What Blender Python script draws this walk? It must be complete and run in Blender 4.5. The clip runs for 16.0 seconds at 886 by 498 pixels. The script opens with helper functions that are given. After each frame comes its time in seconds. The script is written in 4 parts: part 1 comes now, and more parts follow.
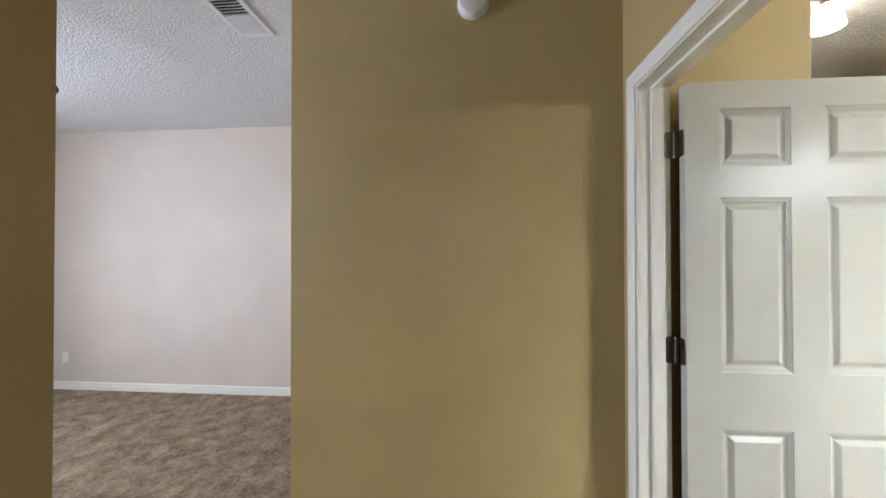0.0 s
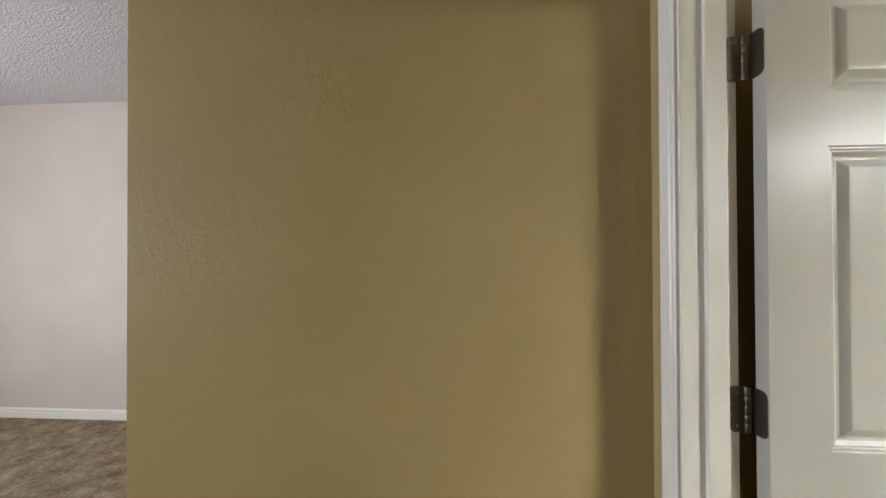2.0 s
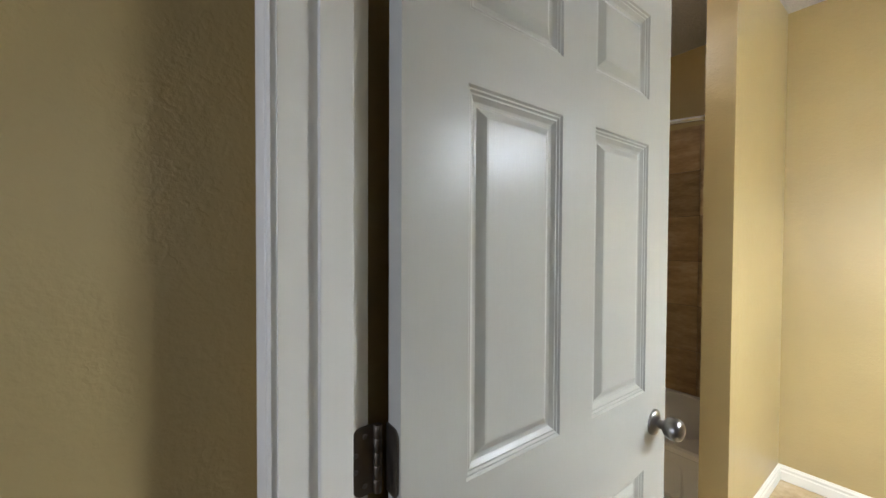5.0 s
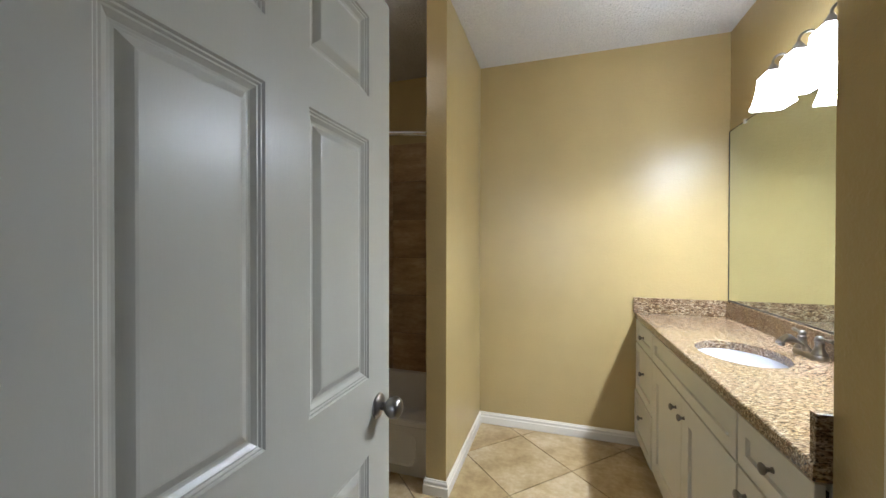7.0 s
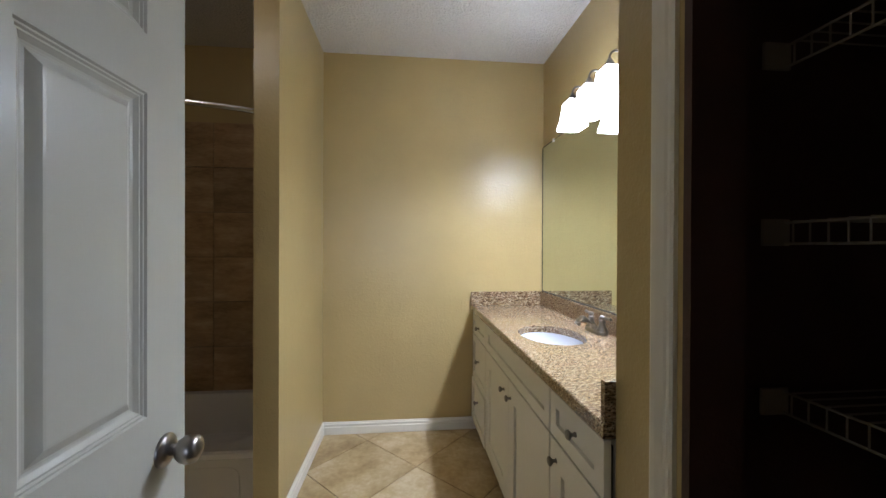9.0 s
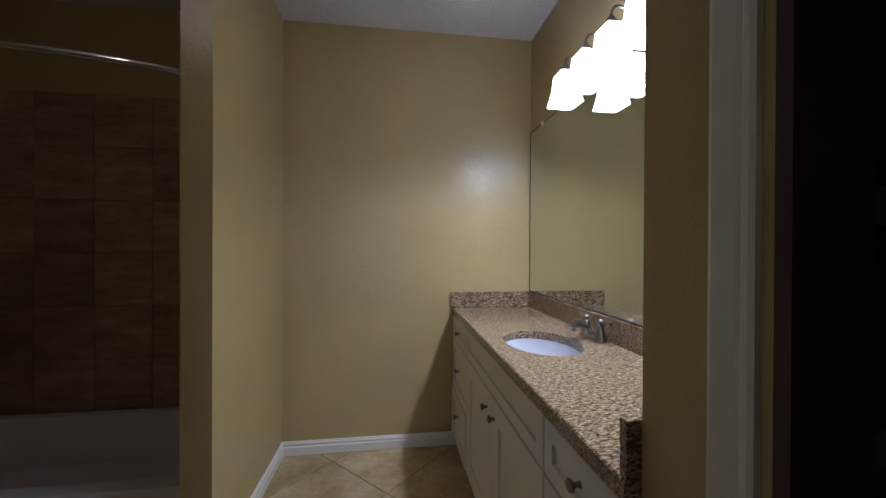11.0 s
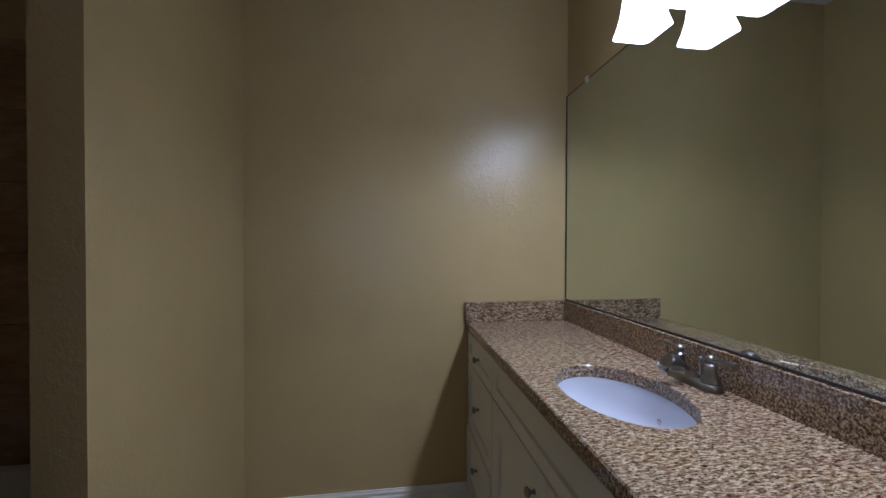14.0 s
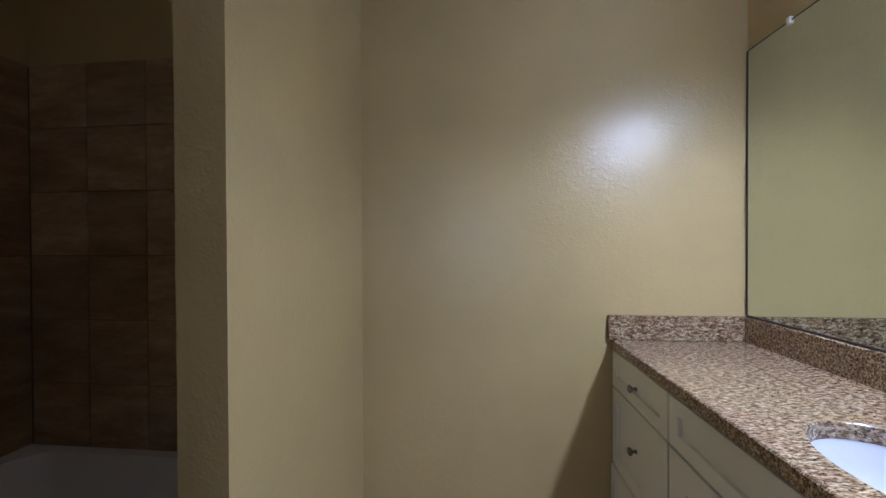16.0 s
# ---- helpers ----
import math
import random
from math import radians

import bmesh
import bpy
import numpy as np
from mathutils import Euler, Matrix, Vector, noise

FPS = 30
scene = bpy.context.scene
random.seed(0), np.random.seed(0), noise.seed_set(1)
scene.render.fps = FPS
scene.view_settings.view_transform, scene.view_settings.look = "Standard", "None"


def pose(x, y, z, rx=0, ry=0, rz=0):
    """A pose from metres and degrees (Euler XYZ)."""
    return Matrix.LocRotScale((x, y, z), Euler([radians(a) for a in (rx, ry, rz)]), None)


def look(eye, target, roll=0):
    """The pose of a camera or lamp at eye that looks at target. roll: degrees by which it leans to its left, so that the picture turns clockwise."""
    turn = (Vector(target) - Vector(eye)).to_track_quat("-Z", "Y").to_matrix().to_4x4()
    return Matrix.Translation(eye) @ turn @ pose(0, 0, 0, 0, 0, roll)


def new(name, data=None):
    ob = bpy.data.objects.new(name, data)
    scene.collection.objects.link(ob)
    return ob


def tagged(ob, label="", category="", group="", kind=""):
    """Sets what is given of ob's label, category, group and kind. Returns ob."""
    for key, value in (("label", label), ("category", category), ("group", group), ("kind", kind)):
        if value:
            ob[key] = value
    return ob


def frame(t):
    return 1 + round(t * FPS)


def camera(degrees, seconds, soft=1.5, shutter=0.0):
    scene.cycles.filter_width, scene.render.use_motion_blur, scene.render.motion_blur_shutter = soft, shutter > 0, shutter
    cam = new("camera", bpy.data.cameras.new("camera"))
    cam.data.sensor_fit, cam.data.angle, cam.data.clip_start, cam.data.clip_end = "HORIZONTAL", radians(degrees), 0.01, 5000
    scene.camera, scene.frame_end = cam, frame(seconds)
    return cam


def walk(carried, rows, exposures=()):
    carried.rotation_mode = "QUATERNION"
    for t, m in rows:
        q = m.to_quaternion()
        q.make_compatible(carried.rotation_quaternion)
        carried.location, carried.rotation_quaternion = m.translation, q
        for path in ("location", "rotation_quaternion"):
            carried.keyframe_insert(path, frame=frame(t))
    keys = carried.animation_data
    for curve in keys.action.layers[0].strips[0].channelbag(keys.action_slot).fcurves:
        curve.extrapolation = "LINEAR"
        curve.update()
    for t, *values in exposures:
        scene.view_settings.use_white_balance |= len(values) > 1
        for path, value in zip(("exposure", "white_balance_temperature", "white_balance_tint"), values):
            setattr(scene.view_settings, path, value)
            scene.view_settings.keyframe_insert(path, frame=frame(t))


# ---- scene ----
cam = camera(101.2, 16.0)
# seconds, place, then tilt, lean and heading
PATH = [
    (0, 1.476, -3.348, 1.415, 90.55, 0.07, 94.45),
    (0.5, 1.319, -3.304, 1.408, 90.61, 0.28, 94.43),
    (1, 1.178, -3.263, 1.401, 90.60, 0.27, 93.88),
    (1.5, 1.012, -3.231, 1.400, 90.68, 0.19, 94.38),
    (2, 0.881, -3.197, 1.395, 90.46, 0.22, 93.51),
    (2.5, 0.767, -3.102, 1.393, 90.28, 0.32, 93.20),
    (3, 0.657, -3.024, 1.383, 90.30, 0.35, 90.00),
    (3.5, 0.566, -2.930, 1.383, 90.06, 0.39, 84.53),
    (4, 0.519, -2.845, 1.384, 89.48, 0.11, 74.73),
    (6.3, 0.551, -2.795, 1.331, 89.46, -0.19, 28.85),
    (6.5, 0.558, -2.765, 1.334, 89.63, -0.15, 25.51),
    (7, 0.562, -2.708, 1.331, 89.60, -0.11, 17.56),
    (7.5, 0.566, -2.692, 1.329, 89.63, -0.28, 9.60),
    (8, 0.578, -2.671, 1.332, 89.58, -0.16, 2.84),
    (8.5, 0.584, -2.643, 1.323, 89.69, -0.28, -2.06),
    (9, 0.590, -2.609, 1.314, 89.75, -0.23, -5.49),
    (11.5, 0.693, -2.262, 1.278, 89.76, -0.27, -7.88),
    (12, 0.704, -2.185, 1.275, 89.76, -0.27, -8.00),
    (12.5, 0.704, -2.105, 1.275, 89.75, -0.23, -7.85),
    (13, 0.696, -2.007, 1.275, 89.75, -0.14, -7.56),
    (13.5, 0.689, -1.886, 1.275, 89.39, -0.11, -7.50),
    (14, 0.684, -1.793, 1.281, 89.36, -0.12, -7.88),
    (14.5, 0.671, -1.723, 1.285, 89.33, -0.11, -7.51),
    (15, 0.640, -1.665, 1.288, 89.50, -0.23, -5.66),
    (15.5, 0.583, -1.615, 1.285, 89.43, -0.11, -1.04),
    (16, 0.506, -1.566, 1.282, 89.51, 0.24, 5.38),
]
EXPOSURES = [(0, 0.62, 6400, 14), (1.2, 0.57, 6600, 14), (2, 0.4, 6950, 14), (3, 0.33, 6750, 15), (4, 0.28, 6450, 15), (6.5, -0.4, 6050, 15), (7, -0.58, 6050, 15), (9, -1.0, 5950, 17), (11.5, -2.25, 5500, 24), (13.5, -2.64, 5350, 26), (14.5, -2.04, 5300, 26), (15.5, -1.8, 5250, 25), (16, -1.6, 5200, 25)]
walk(cam, [(t, pose(*p)) for t, *p in PATH], EXPOSURES)


# ---------------------------------------------------------------- light
world = bpy.data.worlds.new("sky")
scene.world = world
world.use_nodes = True
wn, wl = world.node_tree.nodes, world.node_tree.links
sky = wn.new("ShaderNodeTexSky")
sky.sky_type, sky.sun_disc = "NISHITA", False
sky.sun_elevation, sky.sun_rotation = radians(40), radians(200)
wl.new(sky.outputs[0], wn["Background"].inputs[0])
wn["Background"].inputs[1].default_value = 0.1

day = bpy.data.lights.new("window_daylight", "AREA")
day.shape, day.size, day.size_y, day.energy, day.color = "RECTANGLE", 1.7, 1.25, 97, (0.72, 0.83, 1.0)
day_ob = new("window_daylight", day)
day_ob.matrix_world = look((0.9, -7.98, 1.52), (0.3, -4.0, 1.4))

SHADE_GLOW = 40.0        # frosted glass shades over the mirror
BULB_GLOW = 1120.0
ALCOVE_GLOW = 42.0       # small lamp over the bath

# added fill lamp at the unseen east end, lifts the hallway's ambient light
hall_fill = bpy.data.lights.new("hall_fill_light", "AREA")
hall_fill.shape, hall_fill.size, hall_fill.size_y, hall_fill.energy, hall_fill.color = "RECTANGLE", 0.85, 1.2, 0.9, (1.0, 0.94, 0.8)
hall_fill_ob = new("hall_fill_light", hall_fill)
hall_fill_ob.matrix_world = look((2.64, -3.4, 1.5), (0.0, -3.4, 1.4))

# ---------------------------------------------------------------- materials
def mat_base(name, color, rough=0.5, metal=0.0):
    m = bpy.data.materials.new(name)
    m.use_nodes = True
    b = m.node_tree.nodes["Principled BSDF"]
    b.inputs["Base Color"].default_value = (*color, 1)
    b.inputs["Roughness"].default_value = rough
    b.inputs["Metallic"].default_value = metal
    return m, m.node_tree.nodes, m.node_tree.links, b


def coords(n, l, scale=(1, 1, 1)):
    geo = n.new("ShaderNodeNewGeometry")
    mp = n.new("ShaderNodeMapping")
    mp.inputs["Scale"].default_value = scale
    l.new(geo.outputs["Position"], mp.inputs[0])
    return mp.outputs[0]


def noise_tex(n, l, vec, scale, detail=4, rough=0.55):
    t = n.new("ShaderNodeTexNoise")
    t.inputs["Scale"].default_value, t.inputs["Detail"].default_value, t.inputs["Roughness"].default_value = scale, detail, rough
    l.new(vec, t.inputs["Vector"])
    return t.outputs["Fac"]


def ramp(n, l, fac, stops):
    r = n.new("ShaderNodeValToRGB")
    e = r.color_ramp.elements
    e[0].position, e[0].color = stops[0][0], (*stops[0][1], 1)
    e[1].position, e[1].color = stops[-1][0], (*stops[-1][1], 1)
    for p, c in stops[1:-1]:
        k = e.new(p)
        k.color = (*c, 1)
    l.new(fac, r.inputs[0])
    return r.outputs[0]


def mixed(n, l, a, b, fac, mode="MIX"):
    x = n.new("ShaderNodeMix")
    x.data_type, x.blend_type = "RGBA", mode
    for i, v in ((0, fac), (6, a), (7, b)):
        if hasattr(v, "links"):
            l.new(v, x.inputs[i])
        else:
            x.inputs[i].default_value = v if i == 0 else (*v, 1)
    return x.outputs[2]


def bumped(n, l, b, height, strength, dist):
    k = n.new("ShaderNodeBump")
    k.inputs["Strength"].default_value, k.inputs["Distance"].default_value = strength, dist
    l.new(height, k.inputs["Height"])
    l.new(k.outputs[0], b.inputs["Normal"])


def wall_paint(name, color, rough=0.42, peel=0.35):
    m, n, l, b = mat_base(name, color, rough)
    v = coords(n, l)
    big = noise_tex(n, l, v, 1.7, 3)
    dark = tuple(c * 0.93 for c in color)
    light = tuple(min(1, c * 1.05) for c in color)
    l.new(ramp(n, l, big, [(0.3, dark), (0.7, light)]), b.inputs["Base Color"])
    fine = noise_tex(n, l, v, 130, 2, 0.5)
    coarse = noise_tex(n, l, v, 48, 3, 0.6)
    hgt = ramp(n, l, mixed(n, l, fine, coarse, 0.55), [(0.42, (0, 0, 0)), (0.62, (1, 1, 1))])
    blot = ramp(n, l, noise_tex(n, l, v, 34, 2, 0.5), [(0.55, (0, 0, 0)), (0.61, (1, 1, 1))])
    bumped(n, l, b, mixed(n, l, hgt, blot, 0.45), peel, 0.004)
    rr = n.new("ShaderNodeMapRange")
    rr.inputs[3].default_value, rr.inputs[4].default_value = rough - 0.015, rough + 0.015
    l.new(coarse, rr.inputs[0])
    l.new(rr.outputs[0], b.inputs["Roughness"])
    return m


def popcorn(name, color):
    m, n, l, b = mat_base(name, color, 0.9)
    v = coords(n, l)
    vo = n.new("ShaderNodeTexVoronoi")
    vo.inputs["Scale"].default_value = 82
    l.new(v, vo.inputs["Vector"])
    f = noise_tex(n, l, v, 150, 3, 0.65)
    h = mixed(n, l, vo.outputs["Distance"], f, 0.5)
    l.new(ramp(n, l, f, [(0.3, tuple(c * 0.8 for c in color)), (0.65, color)]), b.inputs["Base Color"])
    bumped(n, l, b, h, 1.0, 0.012)
    return m


def gloss_paint(name, color, rough=0.28, grain=0.05):
    m, n, l, b = mat_base(name, color, rough)
    v = coords(n, l, (9, 9, 1.2))
    g = noise_tex(n, l, v, 14, 5, 0.65)
    w = coords(n, l)
    dirt = noise_tex(n, l, w, 3.5, 4)
    l.new(ramp(n, l, dirt, [(0.3, tuple(c * 0.97 for c in color)), (0.6, color)]), b.inputs["Base Color"])
    bumped(n, l, b, g, grain, 0.004)
    rr = n.new("ShaderNodeMapRange")
    rr.inputs[3].default_value, rr.inputs[4].default_value = rough - 0.02, rough + 0.04
    l.new(dirt, rr.inputs[0])
    l.new(rr.outputs[0], b.inputs["Roughness"])
    return m


def brushed_metal(name, color, rough):
    m, n, l, b = mat_base(name, color, rough, 1.0)
    v = coords(n, l)
    f = noise_tex(n, l, v, 60, 3)
    rr = n.new("ShaderNodeMapRange")
    rr.inputs[3].default_value, rr.inputs[4].default_value = rough - 0.06, rough + 0.1
    l.new(f, rr.inputs[0])
    l.new(rr.outputs[0], b.inputs["Roughness"])
    return m


def granite_mat(name):
    m, n, l, b = mat_base(name, (0.35, 0.24, 0.15), 0.13)
    v = coords(n, l, (1.15, 3.3, 2.7))
    a = noise_tex(n, l, v, 48, 3, 0.6)
    c = noise_tex(n, l, v, 6, 3, 0.6)
    d = noise_tex(n, l, v, 82, 2, 0.5)
    e = noise_tex(n, l, v, 120, 2, 0.5)
    base = ramp(n, l, a, [(0.36, (0.10, 0.062, 0.034)), (0.45, (0.205, 0.14, 0.082)), (0.52, (0.30, 0.225, 0.145)), (0.60, (0.44, 0.37, 0.275))])
    pink = ramp(n, l, c, [(0.38, (0.98, 0.87, 0.70)), (0.5, (1, 0.95, 0.88)), (0.62, (0.92, 0.77, 0.71))])
    col = mixed(n, l, base, pink, 0.8, "MULTIPLY")
    flecks = ramp(n, l, d, [(0.37, (0.08, 0.065, 0.06)), (0.42, (1, 1, 1))])
    col = mixed(n, l, col, flecks, 0.92, "MULTIPLY")
    grains = ramp(n, l, e, [(0.37, (0.22, 0.16, 0.12)), (0.43, (1, 1, 1)), (0.58, (1, 1, 1)), (0.64, (1.5, 1.45, 1.35))])
    col = mixed(n, l, col, grains, 0.9, "MULTIPLY")
    l.new(col, b.inputs["Base Color"])
    bumped(n, l, b, d, 0.02, 0.001)
    return m


def tile_mat(name, stops, rough, per_piece=0.12, scale=(1, 1, 1)):
    m, n, l, b = mat_base(name, stops[0][1], rough)
    info = n.new("ShaderNodeObjectInfo")
    tc = n.new("ShaderNodeNewGeometry")
    mp = n.new("ShaderNodeMapping")
    mp.inputs["Scale"].default_value = scale
    cx = n.new("ShaderNodeCombineXYZ")
    k = n.new("ShaderNodeMath")
    k.operation = "MULTIPLY"
    k.inputs[1].default_value = 37.0
    l.new(info.outputs["Random"], k.inputs[0])
    for i in range(3):
        l.new(k.outputs[0], cx.inputs[i])
    l.new(cx.outputs[0], mp.inputs["Location"])
    l.new(tc.outputs["Position"], mp.inputs[0])
    v = mp.outputs[0]
    a = noise_tex(n, l, v, 5, 6, 0.62)
    f = noise_tex(n, l, v, 38, 3)
    col = ramp(n, l, mixed(n, l, a, f, 0.25), stops)
    tone = ramp(n, l, info.outputs["Random"], [(0.0, (1 - per_piece,) * 3), (1.0, (1, 1, 1))])
    l.new(mixed(n, l, col, tone, 1.0, "MULTIPLY"), b.inputs["Base Color"])
    bumped(n, l, b, f, 0.08, 0.002)
    return m


def carpet_mat(name):
    m, n, l, b = mat_base(name, (0.3, 0.22, 0.15), 1.0)
    v = coords(n, l)
    clump = noise_tex(n, l, v, 7.5, 6, 0.68)
    tuft = noise_tex(n, l, v, 150, 3, 0.7)
    mid = noise_tex(n, l, v, 42, 3, 0.6)
    mix = mixed(n, l, mixed(n, l, clump, mid, 0.35), tuft, 0.3)
    l.new(ramp(n, l, mix, [(0.40, (0.17, 0.108, 0.058)), (0.5, (0.36, 0.26, 0.16)), (0.58, (0.55, 0.43, 0.29))]), b.inputs["Base Color"])
    bumped(n, l, b, mixed(n, l, tuft, mid, 0.4), 1.0, 0.03)
    return m


def glow_mat(name, color, power):
    m, n, l, b = mat_base(name, (0.9, 0.9, 0.88), 0.35)
    b.inputs["Emission Color"].default_value = (*color, 1)
    b.inputs["Emission Strength"].default_value = power
    return m


TAN = wall_paint("tan_wall_paint", (0.447, 0.340, 0.152), 0.29, 0.17)
BEIGE = wall_paint("beige_wall_paint", (0.59, 0.52, 0.445), 0.6, 0.25)
POPCORN = popcorn("popcorn_ceiling", (0.78, 0.77, 0.76))
WHITE = gloss_paint("white_trim_paint", (0.75, 0.72, 0.63), 0.34, 0.003)
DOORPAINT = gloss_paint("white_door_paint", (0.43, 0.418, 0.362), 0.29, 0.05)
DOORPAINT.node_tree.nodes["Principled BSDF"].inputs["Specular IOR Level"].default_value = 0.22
CABINET = gloss_paint("white_cabinet_paint", (0.74, 0.72, 0.65), 0.34, 0.03)
NICKEL = brushed_metal("brushed_nickel", (0.26, 0.243, 0.225), 0.31)
HINGE = brushed_metal("aged_hinge_metal", (0.19, 0.16, 0.13), 0.36)
FANWOOD = gloss_paint("dark_fan_wood", (0.02, 0.015, 0.012), 0.4, 0.05)
# dark brown, with the unlit closet's shade put into the colour
CLOSETSHADOW = wall_paint("closet_shadow_brown", (0.052, 0.022, 0.016), 0.6, 0.15)
CHROME = brushed_metal("chrome", (0.75, 0.75, 0.75), 0.12)
# near-black for shade painted in gaps; toe kick and mirror edges use it too
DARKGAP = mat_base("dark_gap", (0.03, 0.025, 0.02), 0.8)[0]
MIRROR = mat_base("mirror_silver", (0.76, 0.84, 0.80), 0.015, 1.0)[0]
GRANITE = granite_mat("speckled_granite")
PORCELAIN = mat_base("white_porcelain", (0.57, 0.585, 0.635), 0.08)[0]
PORCELAIN.node_tree.nodes["Principled BSDF"].inputs["Specular IOR Level"].default_value = 0.4
TUBMAT = gloss_paint("tub_enamel", (0.72, 0.70, 0.68), 0.2, 0.0)
FLOORTILE = tile_mat("floor_tile_ceramic", [(0.32, (0.29, 0.195, 0.085)), (0.46, (0.43, 0.315, 0.16)), (0.54, (0.50, 0.38, 0.215)), (0.66, (0.62, 0.51, 0.34))], 0.3)
WALLTILE = tile_mat("wall_tile_ceramic", [(0.3, (0.22, 0.135, 0.06)), (0.5, (0.40, 0.265, 0.135)), (0.68, (0.54, 0.40, 0.24))], 0.3, 0.34, (0.7, 0.7, 2.4))
GROUT = wall_paint("grout", (0.15, 0.11, 0.068), 0.9, 0.2)
CARPET = carpet_mat("beige_carpet")
BULB = glow_mat("lamp_bulb_glass", (0.85, 0.93, 1.0), BULB_GLOW)
SHADE = glow_mat("frosted_shade_glass", (0.85, 0.93, 1.0), SHADE_GLOW)
ALCOVESHADE = glow_mat("small_shade_glass", (1.0, 0.9, 0.75), ALCOVE_GLOW)
PLASTIC = mat_base("white_plastic", (0.75, 0.74, 0.72), 0.4)[0]
WIRE = mat_base("coated_wire", (0.27, 0.235, 0.19), 0.45)[0]
GLASS = mat_base("window_glass", (0.9, 0.95, 1.0), 0.02)[0]
GLASS.node_tree.nodes["Principled BSDF"].inputs["Transmission Weight"].default_value = 1.0

# ---------------------------------------------------------------- mesh helpers
ROOT = {}


def thing(name, at, label, category, group="", kind=""):
    ob = tagged(new(name), label, category, group, kind)
    ob.empty_display_size = 0.05
    ob.location = at
    ROOT[ob.name] = Vector(at)
    return ob


def mesh_of(name, bm, material, smooth=False):
    bmesh.ops.recalc_face_normals(bm, faces=bm.faces)
    me = bpy.data.meshes.new(name)
    bm.to_mesh(me)
    bm.free()
    me.materials.append(material)
    if smooth:
        for p in me.polygons:
            p.use_smooth = True
        me.set_sharp_from_angle(angle=radians(38))
    return me


def part(name, bm, material, parent, label="", smooth=False):
    at = ROOT[parent.name]
    bmesh.ops.translate(bm, verts=bm.verts, vec=-at)
    ob = new(name, mesh_of(name, bm, material, smooth))
    ob.parent = parent
    ROOT[ob.name] = at
    return tagged(ob, label)


def solo(name, bm, material, label, category, group="", kind="", smooth=False, at=None):
    pos = Vector(at or (0, 0, 0))
    bmesh.ops.translate(bm, verts=bm.verts, vec=-pos)
    ob = new(name, mesh_of(name, bm, material, smooth))
    ob.location = pos
    ROOT[ob.name] = pos
    return tagged(ob, label, category, group, kind)


def box(bm, x0, x1, y0, y1, z0, z1, bevel=0.0, seg=2):
    x0, x1 = min(x0, x1), max(x0, x1)
    y0, y1 = min(y0, y1), max(y0, y1)
    r = bmesh.ops.create_cube(bm, size=1.0)
    vs = r["verts"]
    for v in vs:
        v.co = Vector(((x0 + x1) / 2 + v.co.x * (x1 - x0), (y0 + y1) / 2 + v.co.y * (y1 - y0), (z0 + z1) / 2 + v.co.z * (z1 - z0)))
    if bevel:
        es = {e for v in vs for e in v.link_edges}
        bmesh.ops.bevel(bm, geom=list(es), offset=bevel, segments=seg, affect="EDGES", profile=0.5)
    return bm


def boxed(*a, **k):
    return box(bmesh.new(), *a, **k)


def lathe(bm, profile, at, axis="z", seg=28):
    """A turned body: profile of (radius, height) along the axis."""
    turn = {"z": Matrix.Identity(3), "x": Matrix(((0, 0, 1), (0, 1, 0), (-1, 0, 0))), "-x": Matrix(((0, 0, -1), (0, 1, 0), (1, 0, 0))), "y": Matrix(((1, 0, 0), (0, 0, 1), (0, -1, 0)))}[axis]
    rings = []
    for r, h in profile:
        if r < 1e-5:
            rings.append([bm.verts.new(Vector(at) + turn @ Vector((0, 0, h)))])
        else:
            rings.append([bm.verts.new(Vector(at) + turn @ Vector((r * math.cos(2 * math.pi * i / seg), r * math.sin(2 * math.pi * i / seg), h))) for i in range(seg)])
    for a, b in zip(rings, rings[1:]):
        for i in range(seg):
            j = (i + 1) % seg
            f = [a[i % len(a)], a[j % len(a)], b[j % len(b)], b[i % len(b)]]
            f = list(dict.fromkeys(f))
            if len(f) > 2:
                bm.faces.new(f)
    for ring in (rings[0], rings[-1]):
        if len(ring) > 2:
            bm.faces.new(ring)
    return bm


def tube(bm, pts, radius, seg=10):
    pts = [Vector(p) for p in pts]
    rings = []
    ref = None
    for i, p in enumerate(pts):
        d = (pts[min(i + 1, len(pts) - 1)] - pts[max(i - 1, 0)]).normalized()
        if ref is None:
            ref = d.orthogonal().normalized()
        ref = (ref - d * ref.dot(d)).normalized()
        s = d.cross(ref)
        r = radius[i] if isinstance(radius, (list, tuple)) else radius
        rings.append([bm.verts.new(p + (ref * math.cos(2 * math.pi * k / seg) + s * math.sin(2 * math.pi * k / seg)) * r) for k in range(seg)])
    for a, b in zip(rings, rings[1:]):
        for k in range(seg):
            bm.faces.new((a[k], a[(k + 1) % seg], b[(k + 1) % seg], b[k]))
    bm.faces.new(rings[0])
    bm.faces.new(rings[-1])
    return bm


